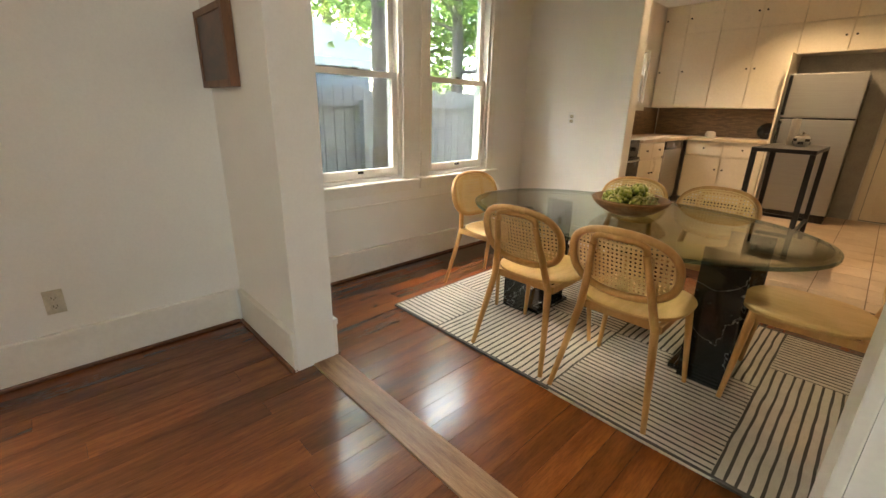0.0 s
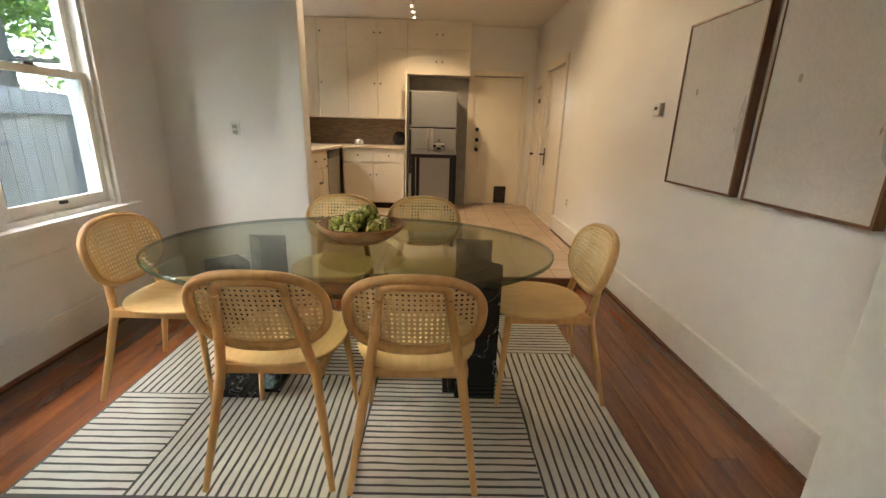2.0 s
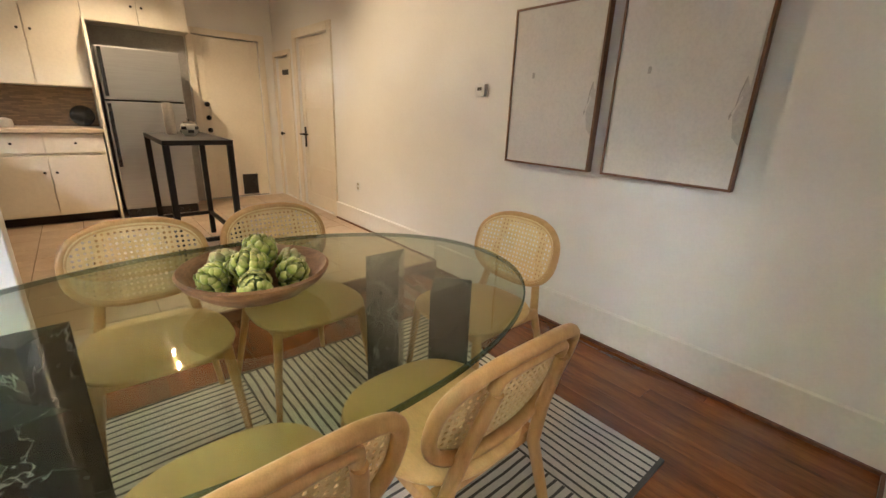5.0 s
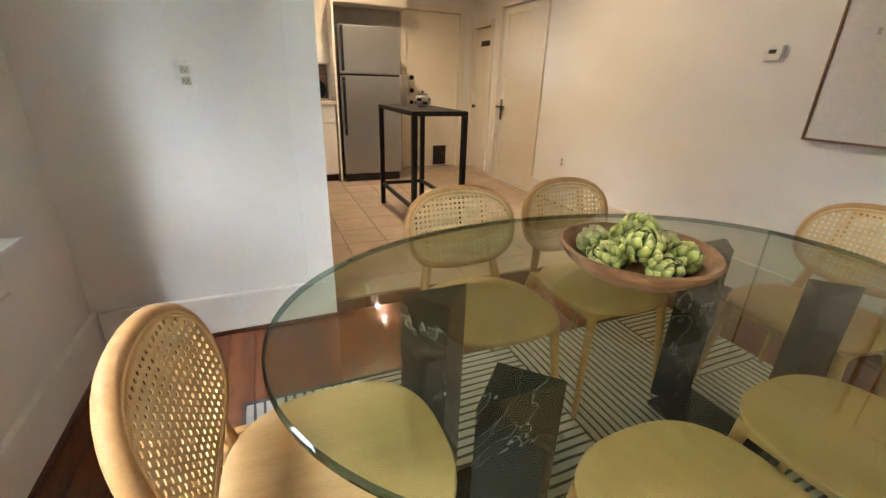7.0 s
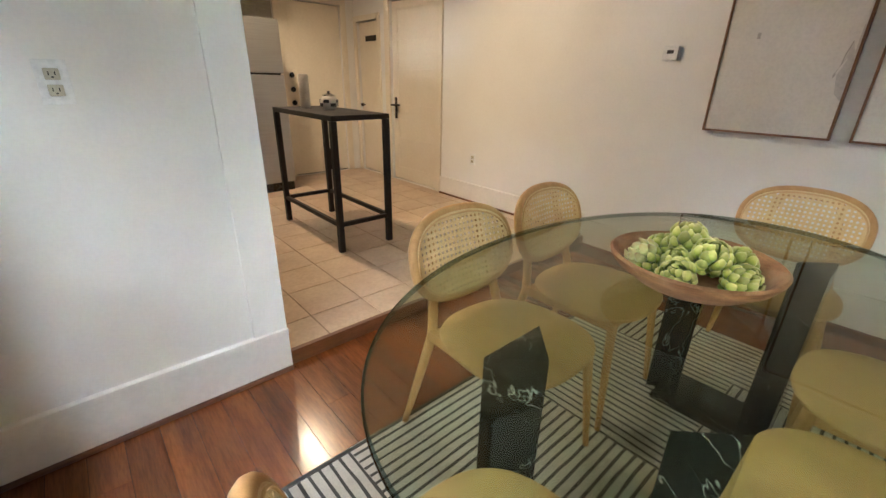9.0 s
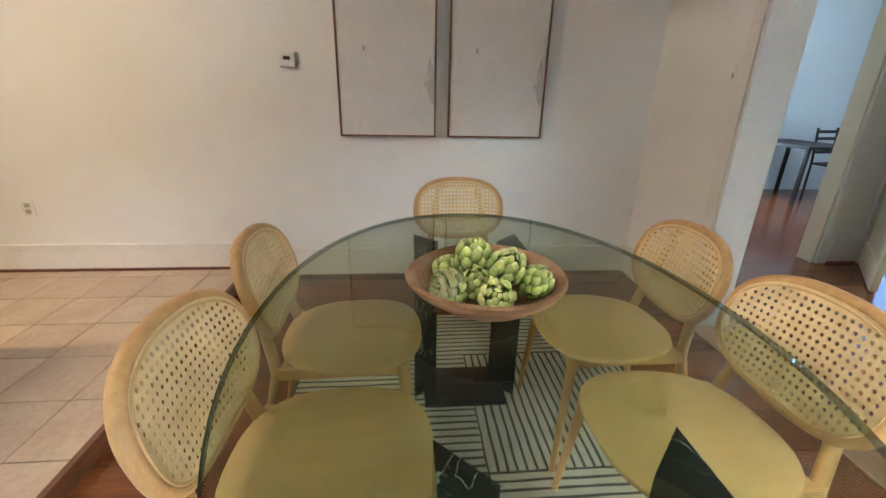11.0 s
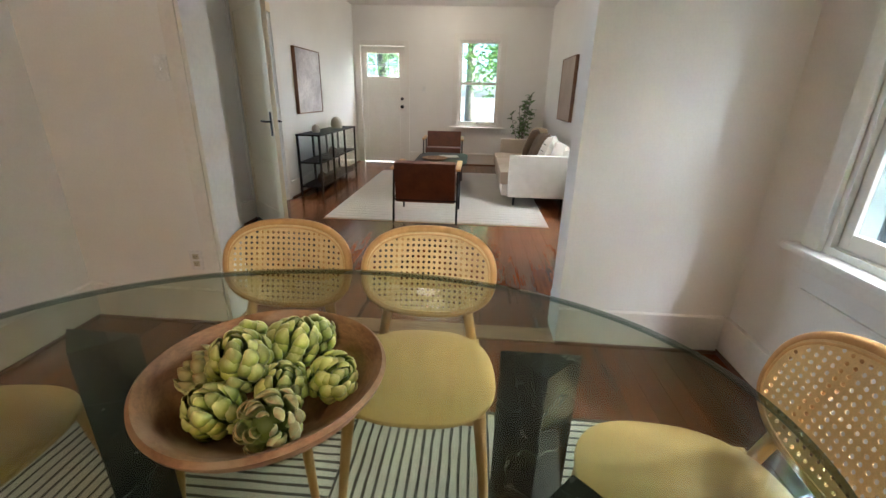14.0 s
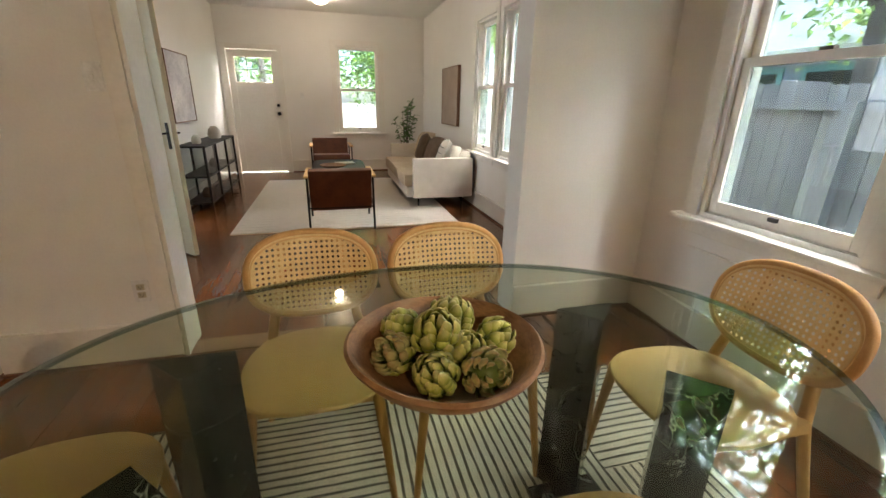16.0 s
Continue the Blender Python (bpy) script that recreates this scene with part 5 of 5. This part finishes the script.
bt = thing("bar_table", (0, 0, 0), 0, "narrow black metal bar table", "table")
X0, X1, Y0, Y1, ZT = -0.370, 0.078, 5.44, 6.43, 1.015
part("tabletop", bx((X0, Y0, ZT - 0.035), (X1, Y1, ZT), 0.004), BLACKMETAL, bt)
for x in (X0, X1 - 0.04):
    for y in (Y0, Y1 - 0.04):
        part("leg", bx((x, y, K + 0.001), (x + 0.04, y + 0.04, ZT - 0.036), 0.003), BLACKMETAL, bt)
for a, b in (((X0 + 0.04, Y0 + 0.006), (X1 - 0.04, Y0 + 0.034)), ((X0 + 0.04, Y1 - 0.034), (X1 - 0.04, Y1 - 0.006))):
    part("stretcher", bx((a[0], a[1], K + 0.19), (b[0], b[1], K + 0.22), 0.003), BLACKMETAL, bt)
for x in (X0 + 0.006, X1 - 0.034):
    part("stretcher", bx((x, Y0 + 0.04, K + 0.19), (x + 0.028, Y1 - 0.04, K + 0.22), 0.003), BLACKMETAL, bt)
vs = thing("paper_roll", (-0.20, 6.18, ZT), 0, "tall white cylinder roll on the bar table", "roll")
part("roll", lathe([(0.004, 0.0), (0.036, 0.0), (0.038, 0.01), (0.038, 0.235), (0.033, 0.245), (0.012, 0.247), (0.004, 0.20)], 24), CERAMIC, vs, "", True)
pt = thing("pot", (-0.10, 5.98, ZT), 0, "small round black and white checked pot with a lid", "pot")
pb = part("pot_body", lathe([(0.004, 0), (0.04, 0), (0.062, 0.03), (0.066, 0.055), (0.055, 0.085), (0.045, 0.095), (0.004, 0.097)], 24), CERAMIC, pt, "", True)
for k in range(8):
    for j in range(2):
        if (k + j) % 2 == 0:
            a = 2 * math.pi * k / 8
            q = part("check", bx((-0.021, 0, -0.012), (0.021, 0.004, 0.012), 0.001), CHECK, pb)
            q.matrix_local = pose(0, 0, 0, 0, 0, math.degrees(a)) @ pose(0, 0.062 if j else 0.0615, 0.035 + 0.026 * j)
part("lid", lathe([(0.046, 0.094), (0.044, 0.104), (0.02, 0.114), (0.008, 0.118), (0.012, 0.13), (0.003, 0.134)], 20), CHROME, pt, "bright metal lid", True)
cn = thing("canister", (-1.30, 7.72, CZ), 0, "small pale canister on the worktop", "canister")
part("canister_body", lathe([(0.004, 0), (0.06, 0), (0.065, 0.02), (0.06, 0.07), (0.03, 0.085), (0.004, 0.088)], 20), CERAMIC, cn, "", True)
wr = thing("dark_ornament", (-0.72, 7.98, CZ), 0, "round dark ornament leaning on the backsplash", "ornament")
o = part("disc", lathe([(0.004, 0), (0.09, 0), (0.105, 0.012), (0.09, 0.024), (0.004, 0.026)], 24), KITCHENBLACK, wr, "", True)
o.matrix_local = pose(0, 0.03, 0.106, 80, 0, 0)


# ---- living room ----
lr = thing("living_rug", (0, 0, 0), 0, "large cream wool rug with a ribbed weave", "rug")
bm = bmesh.new()
m = 60
for k in range(m):
    y0, y1 = -3.42 + 3.04 * k / m, -3.42 + 3.04 * (k + 1) / m - 0.006
    add_box(bm, (-1.62, y0, 0.003), (0.76, y1, 0.012 + 0.001 * (k % 2)))
part("ribs", bm, LRUG, lr)
part("backing", bx((-1.625, -3.425, 0.0004), (0.765, -0.375, 0.004)), BEIGE, lr)


def armchair(loc, rz):
    """A lounge chair: black bent frame, leather seat and back slung between. Front along +y."""
    root = thing("armchair", loc, rz, "cognac leather lounge chair with a thin black metal frame", "chair", "leather armchairs")
    for s in (-1, 1):
        x = s * 0.325
        part("front_leg", tube([(x, 0.33, 0.0), (x, 0.30, 0.30), (x, 0.28, 0.545)], 0.011, 8), BLACKMETAL, root)
        part("rear_leg", tube([(x, -0.33, 0.0), (x, -0.29, 0.30), (x, -0.26, 0.555)], 0.011, 8), BLACKMETAL, root)
        part("armrest", bx((x - 0.028, -0.30, 0.545), (x + 0.028, 0.31, 0.567), 0.006), OAK, root, "pale wooden armrest")
        part("side_rail", tube([(x, 0.30, 0.30), (x, -0.29, 0.24)], 0.009, 8), BLACKMETAL, root)
    part("cross_bar", tube([(-0.325, 0.30, 0.30), (0.325, 0.30, 0.30)], 0.009, 8), BLACKMETAL, root)
    part("cross_bar", tube([(-0.325, -0.29, 0.24), (0.325, -0.29, 0.24)], 0.009, 8), BLACKMETAL, root)
    sc = part("seat_cushion", bx((-0.295, -0.27, 0.31), (0.295, 0.33, 0.40), 0.025), LEATHER, root, "thick leather seat", True)
    sc.matrix_local = pose(0, 0, 0.0, 4, 0, 0)
    bc = part("back_cushion", bx((-0.305, -0.04, 0.0), (0.305, 0.035, 0.43), 0.02), LEATHER, root, "leather back", True)
    bc.matrix_local = pose(0, -0.25, 0.222, 14, 0, 0)
    return root


armchair((-0.335, -0.62, 0.0135), 180)
armchair((-0.27, -3.62, 0.0135), 2)

ct = thing("coffee_table", (-0.36, -2.2, 0.0135), 0, "low black coffee table with a rounded rectangular top", "table")
part("tabletop", prism(superellipse(0.36, 0.6, 5, 40), 0.385, 0.41, 0.004), BLACKMETAL, ct)
for x in (-0.27, 0.27):
    for y in (-0.48, 0.48):
        part("leg", tube([(x, y, 0), (x * 0.95, y * 0.95, 0.386)], 0.014, 10), BLACKMETAL, ct)
td = thing("tray", (-0.28, -1.95, 0.4235), 0, "shallow dark bowl on the coffee table", "bowl")
part("dish", lathe([(0.004, 0), (0.09, 0), (0.17, 0.03), (0.175, 0.04), (0.16, 0.036), (0.08, 0.012), (0.004, 0.01)], 28), BOWLWOOD, td, "", True)
bk = thing("book", (-0.45, -2.3, 0.4235), 12, "pale open magazine on the coffee table", "book")
part("pages", bx((-0.13, -0.10, 0.002), (0.13, 0.10, 0.018), 0.003), CERAMIC, bk)
part("cover", bx((-0.135, -0.105, 0.0), (0.135, 0.105, 0.002)), BROWN, bk)

# sofa along the window wall
sf = thing("sofa", (0, 0, 0), 0, "ivory linen three-seat sofa on thin dark legs", "sofa")
SX0, SX1, SY0, SY1 = -2.0, -1.22, -3.15, -1.10
part("base", bx((SX0, SY0 + 0.09, 0.14), (SX1 + 0.06, SY1 - 0.09, 0.27), 0.015), SOFA, sf)
part("backrest", bx((SX0, SY0 + 0.09, 0.272), (SX0 + 0.16, SY1 - 0.09, 0.70), 0.03), SOFA, sf, "", True)
for y0, y1 in ((SY0, SY0 + 0.09), (SY1 - 0.09, SY1)):
    part("arm", bx((SX0, y0, 0.14), (SX1 - 0.01, y1, 0.635), 0.02), SOFA, sf, "", True)
w = (SY1 - SY0 - 0.18) / 3
for k in range(3):
    a = SY0 + 0.09 + k * w
    part("seat_cushion", bx((SX0 + 0.17, a + 0.004, 0.272), (SX1 + 0.09, a + w - 0.004, 0.43), 0.045), BEIGE, sf, "plump seat cushion", True)
    c = part("back_cushion", bx((-0.07, -w / 2 + 0.006, 0.0), (0.07, w / 2 - 0.006, 0.36), 0.05), SOFA if k else BEIGE, sf, "soft back cushion", True)
    c.matrix_local = pose(SX0 + 0.26, a + w / 2, 0.425, 0, -12, 0)
for x in (SX0 + 0.1, SX1 - 0.1):
    for y in (SY0 + 0.14, SY1 - 0.14):
        part("leg", tube([(x, y, 0.001), (x, y, 0.142)], [0.01, 0.016], 10), BLACKMETAL, sf)
for (x, y, rz), mt, lb in (((-1.66, -2.72, 20), BEIGE, "beige linen pillow on the sofa"), ((-1.56, -2.45, -8), BROWN, "dark brown pillow on the sofa"), ((-1.58, -1.75, 10), BROWN, "dark brown pillow on the sofa"), ((-1.62, -1.45, -16), SOFA, "white pillow with dark stripes on the sofa")):
    p = thing("throw_pillow", (x, y, 0.432), rz, lb, "pillow")
    bm = bmesh.new()
    n = 10
    vs = {}
    for sgn in (-1, 1):
        for i in range(n + 1):
            for j in range(n + 1):
                u, v = i / n * 2 - 1, j / n * 2 - 1
                th = 0.085 * max((1 - u ** 4) * (1 - v ** 4), 0) ** 0.6
                if (i in (0, n) or j in (0, n)) and sgn == 1:
                    vs[sgn, i, j] = vs[-1, i, j]
                else:
                    vs[sgn, i, j] = bm.verts.new((sgn * th, 0.22 * u * (1 - 0.06 * v * v), 0.22 + 0.22 * v * (1 - 0.06 * u * u)))
        for i in range(n):
            for j in range(n):
                f = (vs[sgn, i, j], vs[sgn, i + 1, j], vs[sgn, i + 1, j + 1], vs[sgn, i, j + 1])
                bm.faces.new(f if sgn > 0 else f[::-1])
    o = part("pillow_body", bm, mt, p, "", True)
    o.matrix_local = pose(0, 0, -0.005, 0, -20, 0)
    if "stripes" in lb:
        for z in (0.09, 0.17, 0.25, 0.33):
            pts = [(0.088 * max((1 - (u ** 4)) * (1 - ((z - 0.22) / 0.22) ** 4), 0) ** 0.6 + 0.001, 0.22 * u * 0.97, z) for u in (-0.95, -0.8, -0.5, 0, 0.5, 0.8, 0.95)]
            s = part("stripe", tube(pts, 0.005, 6), RUGD, p)
            s.matrix_local = pose(0, 0, -0.005, 0, -20, 0)

# glass display cabinet
cb = thing("display_cabinet", (0, 0, 0), 0, "low black metal cabinet with glass sides and shelves", "cabinet")
CX0, CX1, CY0, CY1, CT = 1.13, 1.435, -3.05, -1.42, 0.765
for x in (CX0, CX1 - 0.025):
    for y in (CY0, (CY0 * 2 + CY1) / 3, (CY0 + CY1 * 2) / 3, CY1 - 0.025):
        part("post", bx((x, y, 0.001), (x + 0.025, y + 0.025, CT - 0.02), 0.002), BLACKMETAL, cb)
part("top", bx((CX0 - 0.005, CY0 - 0.005, CT - 0.02), (CX1 + 0.003, CY1 + 0.005, CT), 0.003), BLACKMETAL, cb)
for z in (0.09, 0.40):
    part("shelf", bx((CX0 + 0.004, CY0 + 0.004, z), (CX1 - 0.004, CY1 - 0.004, z + 0.018), 0.002), BLACKMETAL, cb)
for a, b in ((CY0 + 0.026, (CY0 * 2 + CY1) / 3 - 0.001), ((CY0 * 2 + CY1) / 3 + 0.026, (CY0 + CY1 * 2) / 3 - 0.001), ((CY0 + CY1 * 2) / 3 + 0.026, CY1 - 0.026)):
    part("pane", bx((CX0 + 0.01, a, 0.11), (CX0 + 0.014, b, CT - 0.022)), CABGLASS, cb)
part("pane", bx((CX0 + 0.026, CY1 - 0.014, 0.11), (CX1 - 0.026, CY1 - 0.010, CT - 0.022)), CABGLASS, cb)
for (x, y, z), s, lb in (((1.29, -1.75, CT), 1.0, "small pale stone ornament on the cabinet"), ((1.27, -2.55, CT), 1.6, "arched pale stone ornament on the cabinet"), ((1.27, -1.8, 0.108), 1.2, "dark pot inside the cabinet"), ((1.27, -2.3, 0.418), 1.1, "dark pot inside the cabinet")):
    v = thing("ornament", (x, y, z), 0, lb, "ornament")
    part("ornament_body", lathe([(0.004, 0), (0.045 * s, 0), (0.055 * s, 0.03 * s), (0.045 * s, 0.075 * s), (0.02 * s, 0.10 * s), (0.004, 0.103 * s)], 18, (0, 0, 0), 0.08, s), CERAMIC if "pale" in lb else BROWN, v, "", True)

# potted plant in the corner
pp = thing("potted_plant", (-1.62, -3.95, 0.0), 0, "leafy green plant in a tan woven basket", "plant")
part("basket", lathe([(0.004, 0.001), (0.14, 0.001), (0.17, 0.15), (0.18, 0.42), (0.17, 0.44), (0.155, 0.42), (0.004, 0.38)], 28), BEIGE, pp, "tan woven basket", True)
rng = random.Random(5)
lm = None
for k in range(9):
    a, b = rng.uniform(0, 6.28), rng.uniform(0.08, 0.28)
    top = Vector((b * math.cos(a), b * math.sin(a), rng.uniform(0.95, 1.42)))
    st = [Vector((0.03 * math.cos(a), 0.03 * math.sin(a), 0.38)), Vector((top.x * 0.45, top.y * 0.45, top.z * 0.62)), top]
    stem = part("stem", tube(st, [0.008, 0.006, 0.003], 6), BARK, pp)
    for q in range(18):
        t = rng.uniform(0.35, 1.0)
        p = st[0].lerp(st[1], t * 2) if t < 0.5 else st[1].lerp(st[2], t * 2 - 1)
        if lm is None:
            bm = bmesh.new()
            vv = [bm.verts.new(c) for c in ((0, 0, 0), (0.016, 0.03, 0.004), (0.014, 0.07, 0.0), (0, 0.10, -0.012), (-0.014, 0.07, 0.0), (-0.016, 0.03, 0.004))]
            bm.faces.new(vv)
            lf = part("leaf", bm, LEAF, pp)
            lm = lf.data
        else:
            lf = new("leaf", lm)
            lf.parent = pp
        lf.matrix_local = Matrix.Translation(p) @ pose(0, 0, 0, rng.uniform(-40, 50), rng.uniform(-40, 40), rng.uniform(0, 360)) @ Matrix.Diagonal((1.3, 1.1, 1, 1))

# the next room: a ladder-back chair in black
lc = thing("black_chair", (3.72, -2.32, 0), 100, "black wooden chair with a slatted back", "chair")
part("seat", bx((-0.2, -0.2, 0.44), (0.2, 0.2, 0.465), 0.006), BLACKMETAL, lc)
for x in (-0.18, 0.18):
    part("rear_leg", tube([(x, -0.18, 0), (x, -0.19, 0.46), (x, -0.24, 0.92)], 0.015, 8), BLACKMETAL, lc)
    part("front_leg", tube([(x, 0.18, 0), (x, 0.18, 0.45)], 0.014, 8), BLACKMETAL, lc)
for z in (0.58, 0.67, 0.76, 0.85):
    part("slat", bx((-0.17, -0.232, z), (0.17, -0.215, z + 0.04), 0.003), BLACKMETAL, lc)
ds = thing("black_desk", (3.75, -1.72, 0), 0, "dark desk below the window of the next room", "desk")
part("desktop", bx((-0.5, -0.35, 0.70), (0.5, 0.35, 0.74), 0.004), BLACKMETAL, ds)
for x in (-0.46, 0.42):
    for y in (-0.31, 0.27):
        part("leg", bx((x, y, 0.001), (x + 0.04, y + 0.04, 0.699), 0.003), BLACKMETAL, ds)

# ---- outdoors ----
bm = bmesh.new()
gv = [bm.verts.new((x, y, -0.62)) for x, y in ((-400, -400), (400, -400), (400, 400), (-400, 400))]
bm.faces.new(gv)
tagged(mesh_ob("ground", bm, GROUND), "bare dry earth with thin grass", "ground", kind="structure")

fn = thing("wooden_fence", (0, 0, 0), 0, "weathered grey cedar board fence with rails and posts", "fence")
rng = random.Random(11)
y = -6.0
while y < 9.0:
    w = rng.uniform(0.135, 0.15)
    h = 1.52 + rng.uniform(-0.03, 0.03)
    bm = bx((-4.26, y, -0.60), (-4.238, y + w - 0.006, h))
    for v in bm.verts:
        if v.co.z > 1 :
            if v.co.y > y + w / 2:
                v.co.z -= rng.uniform(0, 0.02)
    part("fence_board", bm, FENCE, fn)
    y += w
for z in (-0.2, 1.29):
    part("fence_rail", bx((-4.238, -6, z), (-4.15, 9, z + 0.06), 0.004), FENCE, fn)
for k in range(7):
    yy = -5.5 + k * 2.33
    part("fence_post", bx((-4.15, yy, -0.61), (-4.05, yy + 0.10, 1.36), 0.005), FENCE, fn)

hs = thing("neighbour_house", (0, 0, 0), 0, "blue-grey sided house with teal window trim and grey shingles", "house")
part("wall", bx((-14, -8, -0.61), (-8.0, 6.6, 2.25)), SIDING, hs, "blue-grey lap siding")
for k in range(18):
    z = -0.3 + k * 0.14
    part("siding_board", bx((-8.0, -7.99, z), (-7.982, 6.59, z + 0.132)), SIDING, hs)
bm = bmesh.new()
e, zt = 0.55, 4.6
base = [(-14 - e, -8 - e, 2.2), (-8 + e, -8 - e, 2.2), (-8 + e, 6.6 + e, 2.2), (-14 - e, 6.6 + e, 2.2)]
rdg = [(-11, -5, zt), (-11, 3.6, zt)]
bv = [bm.verts.new(c) for c in base]
rv = [bm.verts.new(c) for c in rdg]
for f in ((bv[1], bv[2], rv[1], rv[0]), (bv[2], bv[3], rv[1]), (bv[3], bv[0], rv[0], rv[1]), (bv[0], bv[1], rv[0]), (bv[3], bv[2], bv[1], bv[0])):
    bm.faces.new(f)
part("roof", bm, ROOF, hs, "grey shingle hip roof")
part("fascia", bx((-7.47, -8.5, 2.06), (-7.44, 7.1, 2.2)), TRIM, hs)
for k in range(24):
    part("rafter_tail", bx((-8.0, -8 + k * 0.62, 2.08), (-7.5, -7.94 + k * 0.62, 2.19)), TRIM, hs)
for yc in (-2.6, -1.3, 2.4):
    wn_ = part("window", bx((-7.982, yc - 0.5, 0.9), (-7.95, yc + 0.5, 1.98)), TEAL, hs, "teal window trim")
    part("glass", bx((-7.95, yc - 0.4, 1.0), (-7.945, yc + 0.4, 1.88)), KITCHENBLACK, wn_)


def tree(name, loc, h, r, crown, count, seed, label, leafsize=0.13):
    """A tapered trunk with limbs and a crown of many small leaves in uneven clumps."""
    root = thing(name, loc, 0, label, "tree")
    rng = random.Random(seed)
    tr_ = bmesh.new()
    bend = rng.uniform(-0.2, 0.2)
    add_tube(tr_, [(0, 0, 0), (bend * 0.3, 0.05, h * 0.3), (bend, 0.1, h * 0.65), (bend * 1.2, 0.0, h)], [r * 1.25, r, r * 0.8, r * 0.4], 14)
    part("trunk", tr_, BARK, root, "rough grey trunk", True)
    cl = []
    limbs = bmesh.new()
    for k in range(9):
        a = rng.uniform(0, 6.28)
        z0 = h * rng.uniform(0.5, 0.95)
        d = crown * rng.uniform(0.5, 1.0)
        tip = Vector((bend + d * math.cos(a), d * math.sin(a), z0 + crown * rng.uniform(-0.25, 0.7)))
        add_tube(limbs, [(bend * 0.9, 0.06, z0), tip * 0.5 + Vector((bend, 0, z0)) * 0.5, tip], [r * 0.35, r * 0.2, r * 0.06], 6)
        cl += [tip, tip * 0.7 + Vector((bend, 0, z0)) * 0.3]
    part("limbs", limbs, BARK, root)
    vs, fs = [], []
    for k in range(count):
        c = cl[rng.randrange(len(cl))]
        s = crown * 0.36
        p = c + Vector((rng.gauss(0, s * 0.6), rng.gauss(0, s * 0.6), rng.gauss(0, s * 0.5)))
        q = Euler((rng.uniform(-1, 1), rng.uniform(-1, 1), rng.uniform(0, 6.28))).to_matrix()
        z = leafsize * rng.uniform(0.6, 1.3)
        b = len(vs)
        vs += [tuple(p + q @ Vector(c2)) for c2 in ((0, 0, 0), (z * 0.3, z * 0.4, 0.02), (0, z, -0.02), (-z * 0.3, z * 0.4, 0.02))]
        fs.append((b, b + 1, b + 2, b + 3))
    me = bpy.data.meshes.new("crown")
    me.from_pydata(vs, [], fs)
    me.materials.append(FOLIAGE)
    cr = new("crown", me)
    cr.parent = root
    cr["kind"] = "stuff"
    return root


G = -0.62
TL = "leafy green tree behind the fence"
tree("yard_tree", (-3.42, 3.75, G), 6.2, 0.20, 1.5, 2000, 1, "tree with a rough grey trunk close to the windows")
tree("yard_tree", (-6.2, 0.2, G), 5.6, 0.10, 2.1, 11500, 2, TL, 0.12)
tree("yard_tree", (-6.6, 3.4, G), 9.5, 0.16, 2.5, 9000, 21, TL, 0.15)
tree("yard_tree", (-7.2, 8.6, G), 5.5, 0.16, 2.6, 7000, 3, TL, 0.15)
tree("yard_tree", (-6.2, 11.5, G), 4.5, 0.14, 2.6, 6000, 4, TL, 0.15)
tree("yard_tree", (-16, 10, G), 8, 0.25, 3.6, 7000, 5, TL, 0.22)
tree("yard_tree", (-17, 0, G), 8, 0.25, 3.6, 7000, 6, TL, 0.22)
# added tree: its leaves cover the bright sky behind the front door's panes
tree("yard_tree", (1.3, -9.8, G), 4.6, 0.10, 1.9, 2600, 22, "leafy tree in front of the house", 0.13)
tree("yard_tree", (-2.5, -9.6, G), 4.6, 0.09, 2.0, 2600, 7, "leafy tree in front of the house", 0.12)
tree("yard_tree", (-3.8, -12, G), 6.0, 0.18, 3.0, 7000, 8, "leafy tree in front of the house", 0.18)
tree("yard_tree", (2.8, -13, G), 6.0, 0.18, 3.0, 7000, 9, "leafy tree in front of the house", 0.18)
tree("yard_tree", (-5.0, -3.5, G), 5.0, 0.14, 2.0, 5000, 10, TL, 0.14)
tree("yard_tree", (8.5, -1.0, G), 5.0, 0.16, 2.4, 5000, 12, "leafy tree beyond the next room", 0.16)
tree("yard_tree", (3.0, -8.0, G), 5.0, 0.16, 2.2, 5000, 13, "leafy tree beyond the next room", 0.16)
for i, (x, y, h, c) in enumerate(((-10.5, 9.5, 6.0, 2.6), (-15.5, 5.5, 8.5, 3.4), (-9.5, 13.5, 7.0, 3.0), (-16.0, -6.0, 8.0, 3.4), (-0.5, -15.5, 7.0, 3.4), (-7.0, -9.0, 6.5, 3.0))):
    tree("yard_tree", (x, y, G), h, 0.18, c, 7000, 30 + i, "tall leafy tree in the distance", 0.2)
